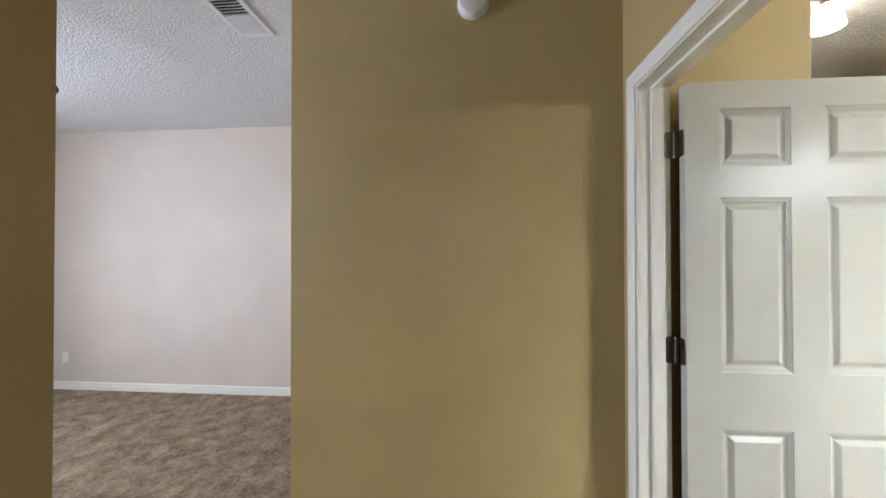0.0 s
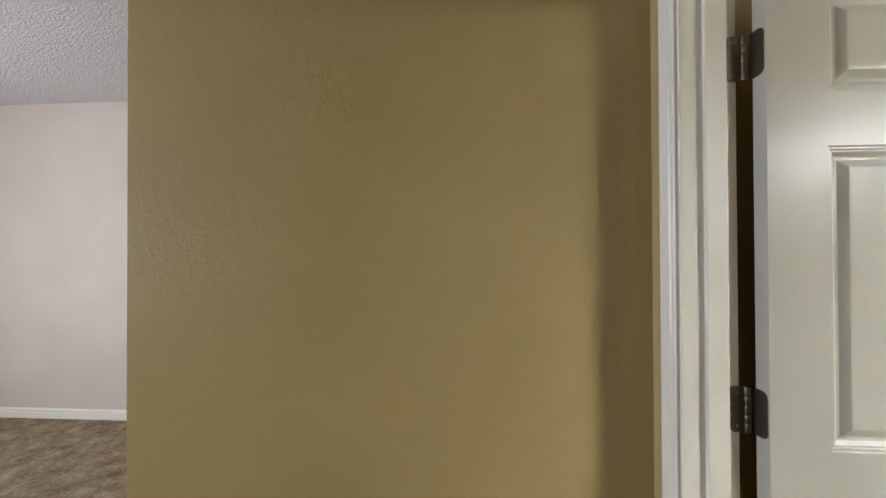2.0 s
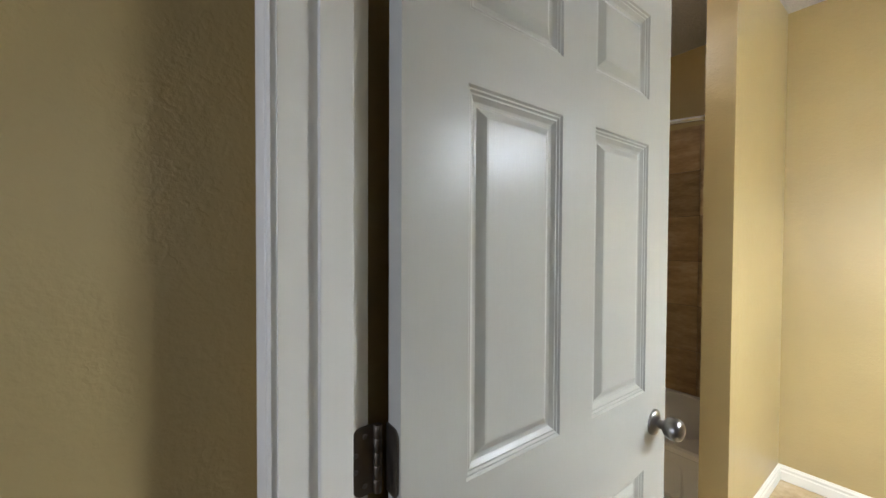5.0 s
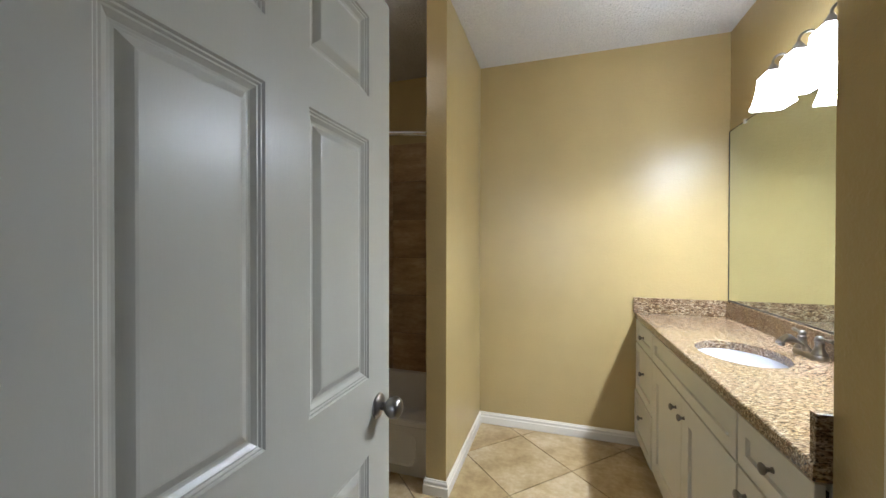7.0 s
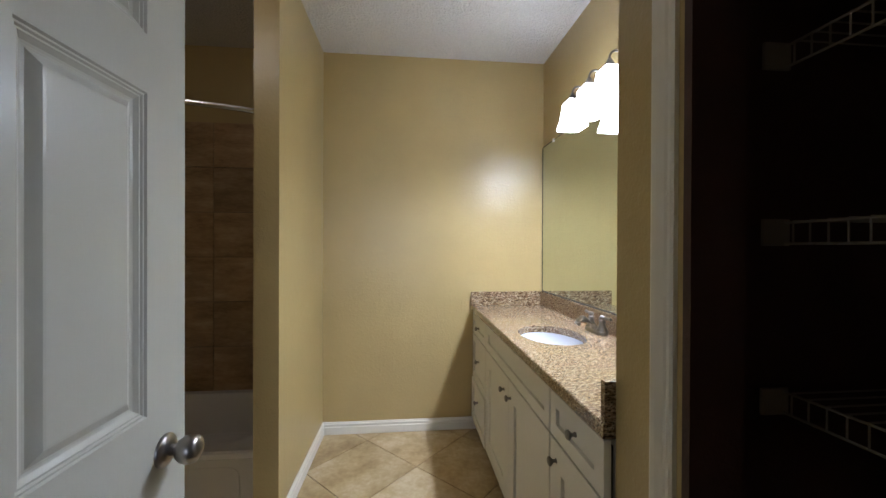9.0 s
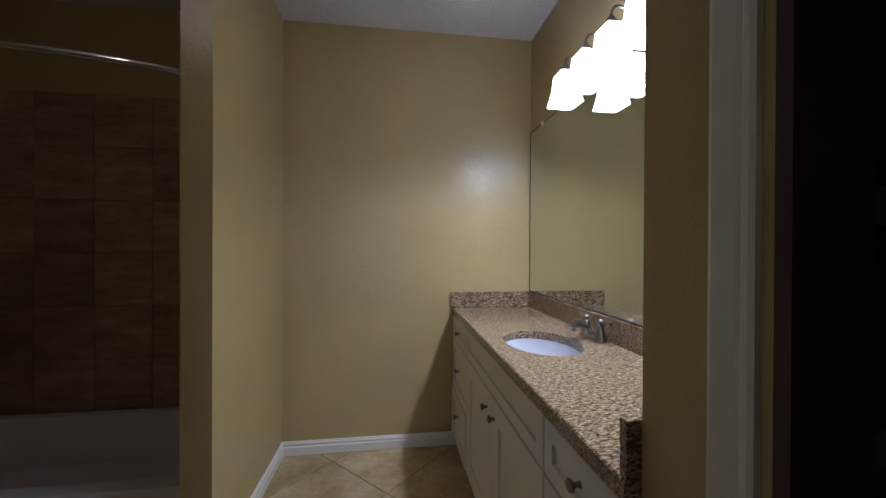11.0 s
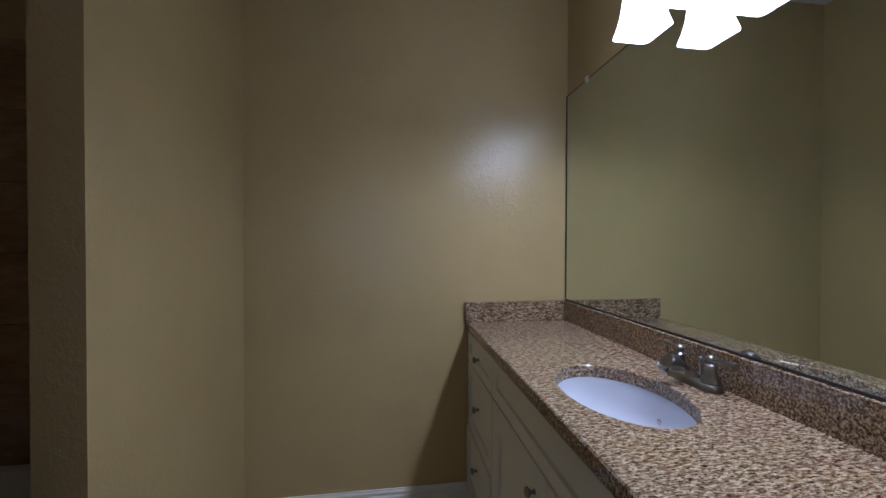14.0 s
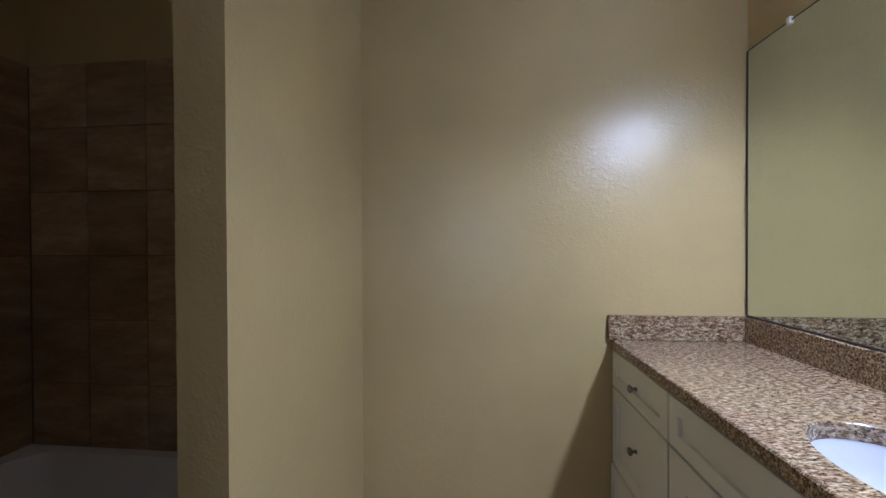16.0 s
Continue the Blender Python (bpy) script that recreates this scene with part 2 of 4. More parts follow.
def wall(name, axis, c0, c1, a0, a1, z0, z1, material, label, holes=()):
    """A wall slab between c0 and c1 across the given axis, running from a0 to a1, with openings (b0, b1, low, high) right through."""
    us = sorted({a0, a1, *[h[0] for h in holes], *[h[1] for h in holes]})
    ws = sorted({z0, z1, *[h[2] for h in holes], *[h[3] for h in holes]})
    solid = {}
    for i in range(len(us) - 1):
        for j in range(len(ws) - 1):
            u, w = (us[i] + us[i + 1]) / 2, (ws[j] + ws[j + 1]) / 2
            solid[i, j] = not any(h[0] < u < h[1] and h[2] < w < h[3] for h in holes)
    bm = bmesh.new()
    made = {}

    def vert(c, u, w):
        if (c, u, w) not in made:
            made[c, u, w] = bm.verts.new((c, u, w) if axis == "x" else (u, c, w))
        return made[c, u, w]

    for (i, j), s in solid.items():
        if not s:
            continue
        u0, u1, w0, w1 = us[i], us[i + 1], ws[j], ws[j + 1]
        for c in (c0, c1):
            bm.faces.new([vert(c, u0, w0), vert(c, u1, w0), vert(c, u1, w1), vert(c, u0, w1)])
        for di, dj, p, q in ((-1, 0, (u0, w0), (u0, w1)), (1, 0, (u1, w0), (u1, w1)), (0, -1, (u0, w0), (u1, w0)), (0, 1, (u0, w1), (u1, w1))):
            if not solid.get((i + di, j + dj), False):
                bm.faces.new([vert(c0, *p), vert(c0, *q), vert(c1, *q), vert(c1, *p)])
    return solo(name, bm, material, label, "wall", kind="structure")


CASING = [(0.0, 0.0), (0.0, 0.009), (0.006, 0.012), (0.013, 0.012), (0.017, 0.009), (0.022, 0.012), (0.040, 0.016), (0.050, 0.017), (0.057, 0.014), (0.057, 0.0)]


def casing(name, axis, plane, out, u0, u1, head, label):
    """A moulded door surround on the wall plane, mitred at the head."""
    bm = bmesh.new()
    rows = []
    for d, n in CASING:
        c = plane + out * n
        path = [(u0 - d, 0), (u0 - d, head + d), (u1 + d, head + d), (u1 + d, 0)]
        rows.append([bm.verts.new((c, u, w) if axis == "x" else (u, c, w)) for u, w in path])
    for a, b in zip(rows, rows[1:] + rows[:1]):
        for k in range(3):
            bm.faces.new((a[k], a[k + 1], b[k + 1], b[k]))
    for k in (0, 3):
        bm.faces.new([r[k] for r in rows])
    return solo(name, bm, WHITE, label, "door casing", kind="structure")


SKIRT = [(0.0, 0.003), (0.014, 0.003), (0.014, 0.052), (0.0095, 0.057), (0.0095, 0.063), (0.012, 0.068), (0.011, 0.074), (0.006, 0.080), (0.005, 0.085), (0.0, 0.086)]


def skirting(name, runs, label):
    """Baseboard pieces: each run is (x0, y0, x1, y1, nx, ny, start mitre, end mitre)."""
    bm = bmesh.new()
    for x0, y0, x1, y1, nx, ny, m0, m1 in runs:
        d = Vector((x1 - x0, y1 - y0, 0)).normalized()
        a = [bm.verts.new((x0 + nx * n - d.x * m0 * n, y0 + ny * n - d.y * m0 * n, z)) for n, z in SKIRT]
        b = [bm.verts.new((x1 + nx * n + d.x * m1 * n, y1 + ny * n + d.y * m1 * n, z)) for n, z in SKIRT]
        for i in range(len(SKIRT)):
            j = (i + 1) % len(SKIRT)
            bm.faces.new((a[i], a[j], b[j], b[i]))
        bm.faces.new(a)
        bm.faces.new(b)
    return solo(name, bm, WHITE, label, "baseboard", kind="structure")


# ---------------------------------------------------------------- structure
H = 2.67
NW, SW, HALL = 0.0, -2.598, -2.715          # bathroom north face, south face, hall face
XE, TANX, BEDY = 1.583, -0.09, -4.15
wall("wall_north", "y", 0.0, 0.12, -1.76, XE + 0.12, 0, H, TAN, "tan painted bathroom end wall with orange-peel texture")
wall("wall_east", "x", XE, XE + 0.12, -1.785, 0.0, 0, H, TAN, "tan painted wall behind the vanity mirror")
wall("wall_wing", "y", -1.885, -1.785, 1.086, 1.84, 0, H, TAN, "tan painted short wall beside the vanity")
wall("wall_closet_back", "x", 1.72, 1.84, SW, -1.885, 0, H, CLOSETSHADOW, "shade-darkened brown back wall of the linen closet")
wall("wall_closet_front", "x", 1.086, 1.186, SW, -1.885, 0, H, TAN, "tan painted wall round the linen closet opening", holes=[(-2.535, -1.997, 0, 2.06)])
wall("wall_south", "y", HALL, SW, -1.76, 1.84, 0, H, TAN, "tan painted wall with the bathroom doorway", holes=[(0.023, 0.913, 0, 2.065)])
wall("wall_partition", "x", -0.113, 0.0, -0.872, 0.0, 0, H, TAN, "tan painted partition between bathtub and vanity")
wall("wall_stub", "x", -0.16, -0.06, SW, -2.01, 0, H, TAN, "tan painted short wall behind the bathroom door")
wall("wall_alcove_west", "x", -1.76, -1.64, SW, 0.0, 0, H, TAN, "tan painted wall at the end of the bathtub")
wall("wall_hall_west", "x", TANX - 0.12, TANX, BEDY, HALL, 0, H, TAN, "tan painted hallway end wall")
wall("wall_hall_south", "y", BEDY, BEDY + 0.12, 0.93, 2.72, 0, H, TAN, "tan painted hallway side wall")
wall("wall_hall_north", "y", HALL, HALL + 0.12, 1.84, 2.72, 0, H, TAN, "tan painted hallway wall")
# unseen end wall; its opening is added for the fill lamp
wall("wall_hall_east", "x", 2.6, 2.72, BEDY + 0.12, HALL, 0, H, TAN, "tan painted hallway wall with an opening added for fill light", holes=[(-3.85, -2.95, 0.85, 2.15)])
wall("wall_bedroom_north", "y", BEDY, BEDY + 0.12, -2.12, TANX - 0.12, 0, H, BEIGE, "light beige bedroom wall")
wall("wall_bedroom_west", "x", -2.12, -2.0, -8.0, BEDY, 0, H, BEIGE, "light beige plain bedroom wall")
wall("wall_bedroom_east", "x", 2.6, 2.72, -8.0, BEDY, 0, H, BEIGE, "light beige bedroom wall")
wall("wall_bedroom_south", "y", -8.12, -8.0, -2.12, 2.72, 0, H, BEIGE, "light beige bedroom wall with the window", holes=[(0.0, 1.8, 0.85, 2.2)])
solo("ceiling", boxed(-2.12, 2.72, -8.12, 0.12, H, H + 0.1), POPCORN, "white popcorn-textured ceiling", "ceiling", kind="structure")
solo("floor_carpet", boxed(-2.12, 2.72, -8.12, -2.63, -0.1, 0.0), CARPET, "beige cut-pile carpet with footprints", "carpet", kind="structure")
solo("floor", boxed(-1.76, 1.84, -2.63, 0.12, -0.1, -0.004), GROUT, "tiled bathroom floor with beige diagonal tiles", "floor", kind="structure")

# bathroom doorway: jamb lining, stop, casings
JW, JE, HEAD = 0.037, 0.893, 2.045
bm = bmesh.new()
for a, b in ((0.023, JW), (JE, 0.913)):
    box(bm, a, b, HALL - 0.002, SW + 0.002, 0.0, HEAD + 0.018)
box(bm, JW, JE, HALL - 0.002, SW + 0.002, HEAD, HEAD + 0.018)
solo("door_jamb", bm, WHITE, "white painted door jamb lining", "door jamb", kind="structure")
bm = bmesh.new()
for a, b in ((JW, JW + 0.012), (JE - 0.012, JE)):
    box(bm, a, b, -2.668, -2.622, 0.0, HEAD - 0.012, 0.002)
box(bm, JW, JE, -2.668, -2.622, HEAD - 0.012, HEAD, 0.002)
solo("door_stop_moulding", bm, WHITE, "white painted door stop strip", "door stop", kind="structure")
casing("trim_hall", "y", HALL, -1, JW - 0.006, JE + 0.006, HEAD + 0.006, "white moulded casing on the hallway side")
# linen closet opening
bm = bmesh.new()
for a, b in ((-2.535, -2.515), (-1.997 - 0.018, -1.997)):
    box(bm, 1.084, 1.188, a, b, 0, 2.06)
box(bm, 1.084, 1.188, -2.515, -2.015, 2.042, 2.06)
# jamb coloured dark too, so the opening reads as shaded
solo("closet_jamb", bm, CLOSETSHADOW, "shade-darkened brown closet jamb lining", "door jamb", kind="structure")
casing("trim_closet", "x", 1.086, -1, -2.519, -1.982, 2.046, "white moulded casing round the closet opening")
skirting("baseboard_bath", [
    (0.0, 0.0, 1.09, 0.0, 0, -1, -1, 0), (0.0, -0.872, 0.0, 0.0, 1, 0, 1, -1), (-0.113, -0.872, 0.0, -0.872, 0, -1, 1, 1),
    (-0.113, -0.872, -0.113, -0.80, -1, 0, 1, 0),
    (-0.06, SW, -0.06, -2.01, 1, 0, 0, 1), (-0.16, -2.01, -0.06, -2.01, 0, 1, 1, 1)], "white moulded baseboard along the bathroom walls")
skirting("baseboard_hall", [(TANX, BEDY, TANX, HALL - 0.02, 1, 0, 1, 0), (TANX - 0.12, BEDY, TANX, BEDY, 0, -1, 0, 1)], "white moulded baseboard along the hallway wall")
skirting("baseboard_bedroom", [(-2.0, -8.0, -2.0, BEDY, 1, 0, -1, -1), (-2.0, BEDY, TANX - 0.12, BEDY, 0, -1, -1, 0)], "white moulded baseboard along the bedroom wall")

# ---------------------------------------------------------------- bathroom door
DX0, DX1, DY0, DY1, DH = 0.048, 0.084, -2.568, -1.728, 2.035
STILE, MULL = 0.12, 0.115
PW = (DY1 - DY0 - 2 * STILE - MULL) / 2
ROWS = [(0.235, 0.775), (0.980, 1.612), (1.726, 1.937)]
COLS = [(DY0 + STILE, DY0 + STILE + PW), (DY1 - STILE - PW, DY1 - STILE)]


def six_panel_door():
    door = thing("door_1", (DX0, DY0, 0), "white six-panel bathroom door standing wide open", "door", kind="structure")
    bm = bmesh.new()
    ys = [DY0, COLS[0][0], COLS[0][1], COLS[1][0], COLS[1][1], DY1]
    zs = [0.012, *[z for r in ROWS for z in r], DH]
    made = {}

    def v(*c):
        if c not in made:
            made[c] = bm.verts.new(c)
        return made[c]

    for i in range(5):
        for j in range(7):
            hole = i in (1, 3) and j in (1, 3, 5)
            y0, y1, z0, z1 = ys[i], ys[i + 1], zs[j], zs[j + 1]
            for x in (DX0, DX1):
                if not hole:
                    bm.faces.new((v(x, y0, z0), v(x, y1, z0), v(x, y1, z1), v(x, y0, z1)))
            for side, p, q in ((i == 0 or hole, (y0, z0), (y0, z1)), (i == 4 or hole, (y1, z0), (y1, z1)), (j == 0 or hole, (y0, z0), (y1, z0)), (j == 6 or hole, (y0, z1), (y1, z1))):
                if side:
                    bm.faces.new((v(DX0, *p), v(DX0, *q), v(DX1, *q), v(DX1, *p)))
    edges = [e for e in bm.edges if abs(e.verts[0].co.z - e.verts[1].co.z) > 1.9 or (abs(e.verts[0].co.x - e.verts[1].co.x) < 1e-6 and e.verts[0].co.y == e.verts[1].co.y and e.verts[0].co.y in (DY0, DY1))]
    bmesh.ops.bevel(bm, geom=edges, offset=0.003, segments=2, affect="EDGES")
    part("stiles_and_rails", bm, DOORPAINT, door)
    # a moulded panel: cove step, flat ground, raised field
    loop = [(0.0, 0.0), (0.003, -0.004), (0.006, -0.004), (0.009, -0.007), (0.012, -0.007), (0.020, -0.0125), (0.024, -0.0135), (0.028, -0.0135), (0.044, -0.0045), (0.048, -0.004)]
    for r in ROWS:
        for c in COLS:
            bm = bmesh.new()
            for x, s in ((DX1, 1), (DX0, -1)):
                rings = []
                for d, n in loop:
                    rings.append([bm.verts.new((x + s * n, yy, zz)) for yy, zz in ((c[0] + d, r[0] + d), (c[1] - d, r[0] + d), (c[1] - d, r[1] - d), (c[0] + d, r[1] - d))])
                for a, b in zip(rings, rings[1:]):
                    for k in range(4):
                        bm.faces.new((a[k], a[(k + 1) % 4], b[(k + 1) % 4], b[k]))
                bm.faces.new(rings[-1])
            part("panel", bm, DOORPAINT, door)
    for s, x in ((1, DX1), (-1, DX0)):
        ax = "x" if s > 0 else "-x"
        knob = part("knob", lathe(bmesh.new(), [(0.012, 0.006), (0.0115, 0.020), (0.014, 0.025), (0.021, 0.030), (0.0265, 0.038), (0.029, 0.048), (0.0285, 0.057), (0.0245, 0.065), (0.016, 0.070), (0.007, 0.0715), (0, 0.072)], (x, DY1 - 0.068, 0.887), ax), NICKEL, door, "brushed nickel round knob", True)
        part("rose", lathe(bmesh.new(), [(0.034, 0.0), (0.034, 0.003), (0.031, 0.007), (0.020, 0.011), (0.013, 0.013), (0, 0.013)], (x, DY1 - 0.068, 0.887), ax), NICKEL, knob, "", True)
    part("latch_plate", boxed(DX0 + 0.006, DX1 - 0.006, DY1 - 0.001, DY1 + 0.002, 0.857, 0.917, 0.0008), NICKEL, door, "nickel latch plate")
    for z in (1.82, 1.047, 0.30):
        bm = bmesh.new()
        for s in range(2):
            # rounded leaf on the jamb, then on the door's edge
            outline = []
            w, h, rr = 0.034, 0.05, 0.014
            for cx, cz, a0 in ((w - rr, h - rr, 0), (w - rr, -h + rr, -90)):
                for k in range(5):
                    a = radians(a0 + (90 - k * 22.5 if a0 == 0 else -k * 22.5 + 0))
                    if a0 == 0:
                        outline.append((cx + rr * math.cos(a), cz + rr * math.sin(a)))
                    else:
                        a = radians(-k * 22.5)
                        outline.append((cx + rr * math.cos(a), cz + rr * math.sin(a)))
            outline = [(0.0, h)] + outline + [(0.0, -h)]
            if s == 0:
                f = [bm.verts.new((JW + 0.0035, -2.586 - u, z + w_)) for u, w_ in outline]
                g = [bm.verts.new((JW + 0.0005, -2.586 - u, z + w_)) for u, w_ in outline]
            else:
                f = [bm.verts.new((0.046 + u * 1.0, DY0 - 0.003, z + w_)) for u, w_ in outline]
                g = [bm.verts.new((0.046 + u * 1.0, DY0 - 0.0003, z + w_)) for u, w_ in outline]
            bm.faces.new(f)
            bm.faces.new(g)
            for k in range(len(f)):
                bm.faces.new((f[k], f[(k + 1) % len(f)], g[(k + 1) % len(f)], g[k]))
        hinge = part("hinge", bm, HINGE, door, "aged metal butt hinge with rounded corners")
        bm = bmesh.new()
        for k in range(5):
            lathe(bm, [(0, 0), (0.0062, 0), (0.0066, 0.001), (0.0066, 0.0182), (0.0062, 0.0192), (0, 0.0192)], (JW + 0.006, -2.583, z - 0.05 + k * 0.02), "z", 12)
        part("knuckle", bm, HINGE, hinge, "", True)
        bm = bmesh.new()
        for u, w_ in ((0.016, 0.036), (0.03, 0.012), (0.03, -0.012), (0.016, -0.036)):
            lathe(bm, [(0.0042, 0.0), (0.0036, 0.0012), (0, 0.0016)], (JW + 0.0035, -2.586 - u, z + w_), "x", 10)
        part("screws", bm, NICKEL, hinge, "", True)
    return door


six_panel_door()

# ---------------------------------------------------------------- vanity
CX, CT = 1.055, 0.895         # worktop front and height
FX = 1.078                    # cabinet front frame


def shaker(bm, y0, y1, z0, z1, rail=0.06, x=FX, thick=0.019, depth=0.011):
    """A framed front with a recessed flat panel, facing the room."""
    xf, xb, xp = x - thick, x, x - thick + depth
    o = [(y0, z0), (y1, z0), (y1, z1), (y0, z1)]
    b = 0.0015
    o2 = [(y0 + b, z0 + b), (y1 - b, z0 + b), (y1 - b, z1 - b), (y0 + b, z1 - b)]
    i = [(y0 + rail, z0 + rail), (y1 - rail, z0 + rail), (y1 - rail, z1 - rail), (y0 + rail, z1 - rail)]
    i2 = [(y0 + rail + 0.0012, z0 + rail + 0.0012), (y1 - rail - 0.0012, z0 + rail + 0.0012), (y1 - rail - 0.0012, z1 - rail - 0.0012), (y0 + rail + 0.0012, z1 - rail - 0.0012)]
    rings = [[bm.verts.new((xx, yy, zz)) for yy, zz in pts] for xx, pts in ((xb, o), (xf + b, o), (xf, o2), (xf, i), (xp, i2))]
    for a, c in zip(rings, rings[1:]):
        for k in range(4):
            bm.faces.new((a[k], a[(k + 1) % 4], c[(k + 1) % 4], c[k]))
    bm.faces.new(rings[0])
    bm.faces.new(rings[-1])
    return bm


def knob_on(parent, x, y, z):
    part("knob", lathe(bmesh.new(), [(0.008, 0.0), (0.0075, 0.002), (0.005, 0.006), (0.0055, 0.012), (0.011, 0.017), (0.0145, 0.021), (0.014, 0.025), (0.009, 0.0285), (0, 0.029)], (x, y, z), "-x", 20), NICKEL, parent, "brushed nickel knob", True)


def cabinet(name, y0, y1, label):
    unit = thing(name, ((FX + XE) / 2, (y0 + y1) / 2, 0), label, "cabinet", "vanity cabinets")
    bm = bmesh.new()
    for a, b, c, d, e, f in ((FX + 0.014, XE - 0.004, y0 + 0.001, y0 + 0.019, 0.09, 0.855), (FX + 0.014, XE - 0.004, y1 - 0.019, y1 - 0.001, 0.09, 0.855),
                             (FX + 0.014, XE - 0.022, y0 + 0.0195, y1 - 0.0195, 0.09, 0.108), (XE - 0.0215, XE - 0.004, y0 + 0.0195, y1 - 0.0195, 0.09, 0.855),
                             (FX + 0.014, FX + 0.032, y0 + 0.0195, y1 - 0.0195, 0.1085, 0.855)):
        box(bm, a, b, c, d, e, f)
    part("body", bm, CABINET, unit)
    # near-black sheet paints shade into the front gaps; toe kick shares its colour
    part("gap_shade", boxed(FX + 0.002, FX + 0.0135, y0 + 0.02, y1 - 0.02, 0.115, 0.83), DARKGAP, unit, "near-black sheet painting shade into the gaps between the fronts")
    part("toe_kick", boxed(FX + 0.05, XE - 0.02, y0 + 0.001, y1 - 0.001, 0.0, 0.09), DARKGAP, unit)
    return unit


Z1, Z2, Z3, ZT = 0.097, 0.388, 0.703, 0.850
left = cabinet("drawer_cabinet", -0.45, -0.004, "white vanity drawer unit with three shaker drawers")
for z0, z1, kz, out in ((Z3 + 0.004, ZT, 0.776, 0), (Z2 + 0.004, Z3 - 0.004, 0.555, 0), (Z1, Z2 - 0.004, 0.285, 0.007)):
    dr = part("drawer_front", shaker(bmesh.new(), -0.446, -0.012, z0, z1, 0.045, FX - out), CABINET, left)
    knob_on(dr, FX - 0.018 - out, -0.235, kz)
mid = cabinet("sink_cabinet", -1.445, -0.452, "white vanity sink base with two shaker doors")
part("false_front", shaker(bmesh.new(), -1.441, -0.456, Z3 + 0.004, ZT, 0.045), CABINET, mid)
for y0, y1, ky in ((-0.946, -0.456, -0.875), (-1.441, -0.951, -0.985)):
    dr = part("cabinet_door", shaker(bmesh.new(), y0, y1, Z1, Z3 - 0.004, 0.085), CABINET, mid)
    knob_on(dr, FX - 0.018, ky, 0.625)
right = cabinet("end_cabinet", -1.785, -1.447, "white vanity end unit with one drawer and door")
dr = part("drawer_front", shaker(bmesh.new(), -1.779, -1.451, Z3 + 0.004, ZT, 0.045), CABINET, right)
knob_on(dr, FX - 0.018, -1.63, 0.79)
dr = part("cabinet_door", shaker(bmesh.new(), -1.779, -1.451, Z1, Z3 - 0.004, 0.085), CABINET, right)
knob_on(dr, FX - 0.018, -1.50, 0.640)

# granite worktop with an oval cut-out
SX, SY, SA, SB = 1.283, -0.90, 0.150, 0.203
top = thing("vanity_countertop", ((CX + XE) / 2, -0.9, CT), "polished speckled brown granite vanity worktop with backsplash", "countertop")
bm = bmesh.new()
N = 64
y0, y1, x0, x1, zb = -1.783, -0.002, CX, XE - 0.002, CT - 0.038


angles = sorted([2 * math.pi * k / N for k in range(N)] + [math.atan2(yy - SY, xx - SX) % (2 * math.pi) for xx in (x0, x1) for yy in (y0, y1)])
rings = {"ot": [], "ob": [], "it": [], "im": [], "ib": [], "oe": []}
for a in angles:
    c, s = math.cos(a), math.sin(a)
    t = min((x1 - SX) / c if c > 1e-9 else 9e9, (x0 - SX) / c if c < -1e-9 else 9e9, (y1 - SY) / s if s > 1e-9 else 9e9, (y0 - SY) / s if s < -1e-9 else 9e9)
    ox, oy = SX + c * t, SY + s * t
    e = 1 / math.sqrt((c / SA) ** 2 + (s / SB) ** 2)
    f = 0.004 if ox < x0 + 1e-6 else 0.0
    rings["ot"].append(bm.verts.new((ox + f, oy, CT)))
    rings["oe"].append(bm.verts.new((ox, oy, CT - f)))
    rings["ob"].append(bm.verts.new((ox, oy, zb)))
    rings["it"].append(bm.verts.new((SX + c * (e + 0.003), SY + s * (e + 0.003), CT)))
    rings["im"].append(bm.verts.new((SX + c * e, SY + s * e, CT - 0.003)))
    rings["ib"].append(bm.verts.new((SX + c * e, SY + s * e, zb)))
M = len(angles)
for a, b in (("it", "ot"), ("ot", "oe"), ("oe", "ob"), ("ob", "ib"), ("ib", "im"), ("im", "it")):
    for k in range(M):
        j = (k + 1) % M
        bm.faces.new((rings[a][k], rings[a][j], rings[b][j], rings[b][k]))
bmesh.ops.remove_doubles(bm, verts=bm.verts, dist=1e-6)
part("slab", bm, GRANITE, top)
part("backsplash", boxed(XE - 0.022, XE - 0.002, -1.783, -0.002, CT + 0.0005, 0.995, 0.002), GRANITE, top)
part("side_splash", boxed(CX - 0.012, XE - 0.0225, -0.022, -0.002, CT + 0.0005, 0.995, 0.002), GRANITE, top)
part("side_splash", boxed(CX + 0.004, XE - 0.0225, -1.783, -1.763, CT + 0.0005, 0.995, 0.002), GRANITE, top)

# undermount basin
basin = thing("sink_basin", (SX, SY, CT - 0.18), "white porcelain oval undermount basin", "sink")
bm = bmesh.new()
rows = []
for d, s in ((0.0385, 1.06), (0.0385, 1.005), (0.05, 0.985), (0.08, 0.94), (0.115, 0.84), (0.145, 0.66), (0.163, 0.40), (0.168, 0.12)):
    rows.append([bm.verts.new((SX + SA * s * math.cos(2 * math.pi * k / 48), SY + SB * s * math.sin(2 * math.pi * k / 48), CT - d)) for k in range(48)])
for a, b in zip(rows, rows[1:]):
    for k in range(48):
        bm.faces.new((a[k], a[(k + 1) % 48], b[(k + 1) % 48], b[k]))
bm.faces.new(rows[-1])
part("bowl", bm, PORCELAIN, basin, "", True)
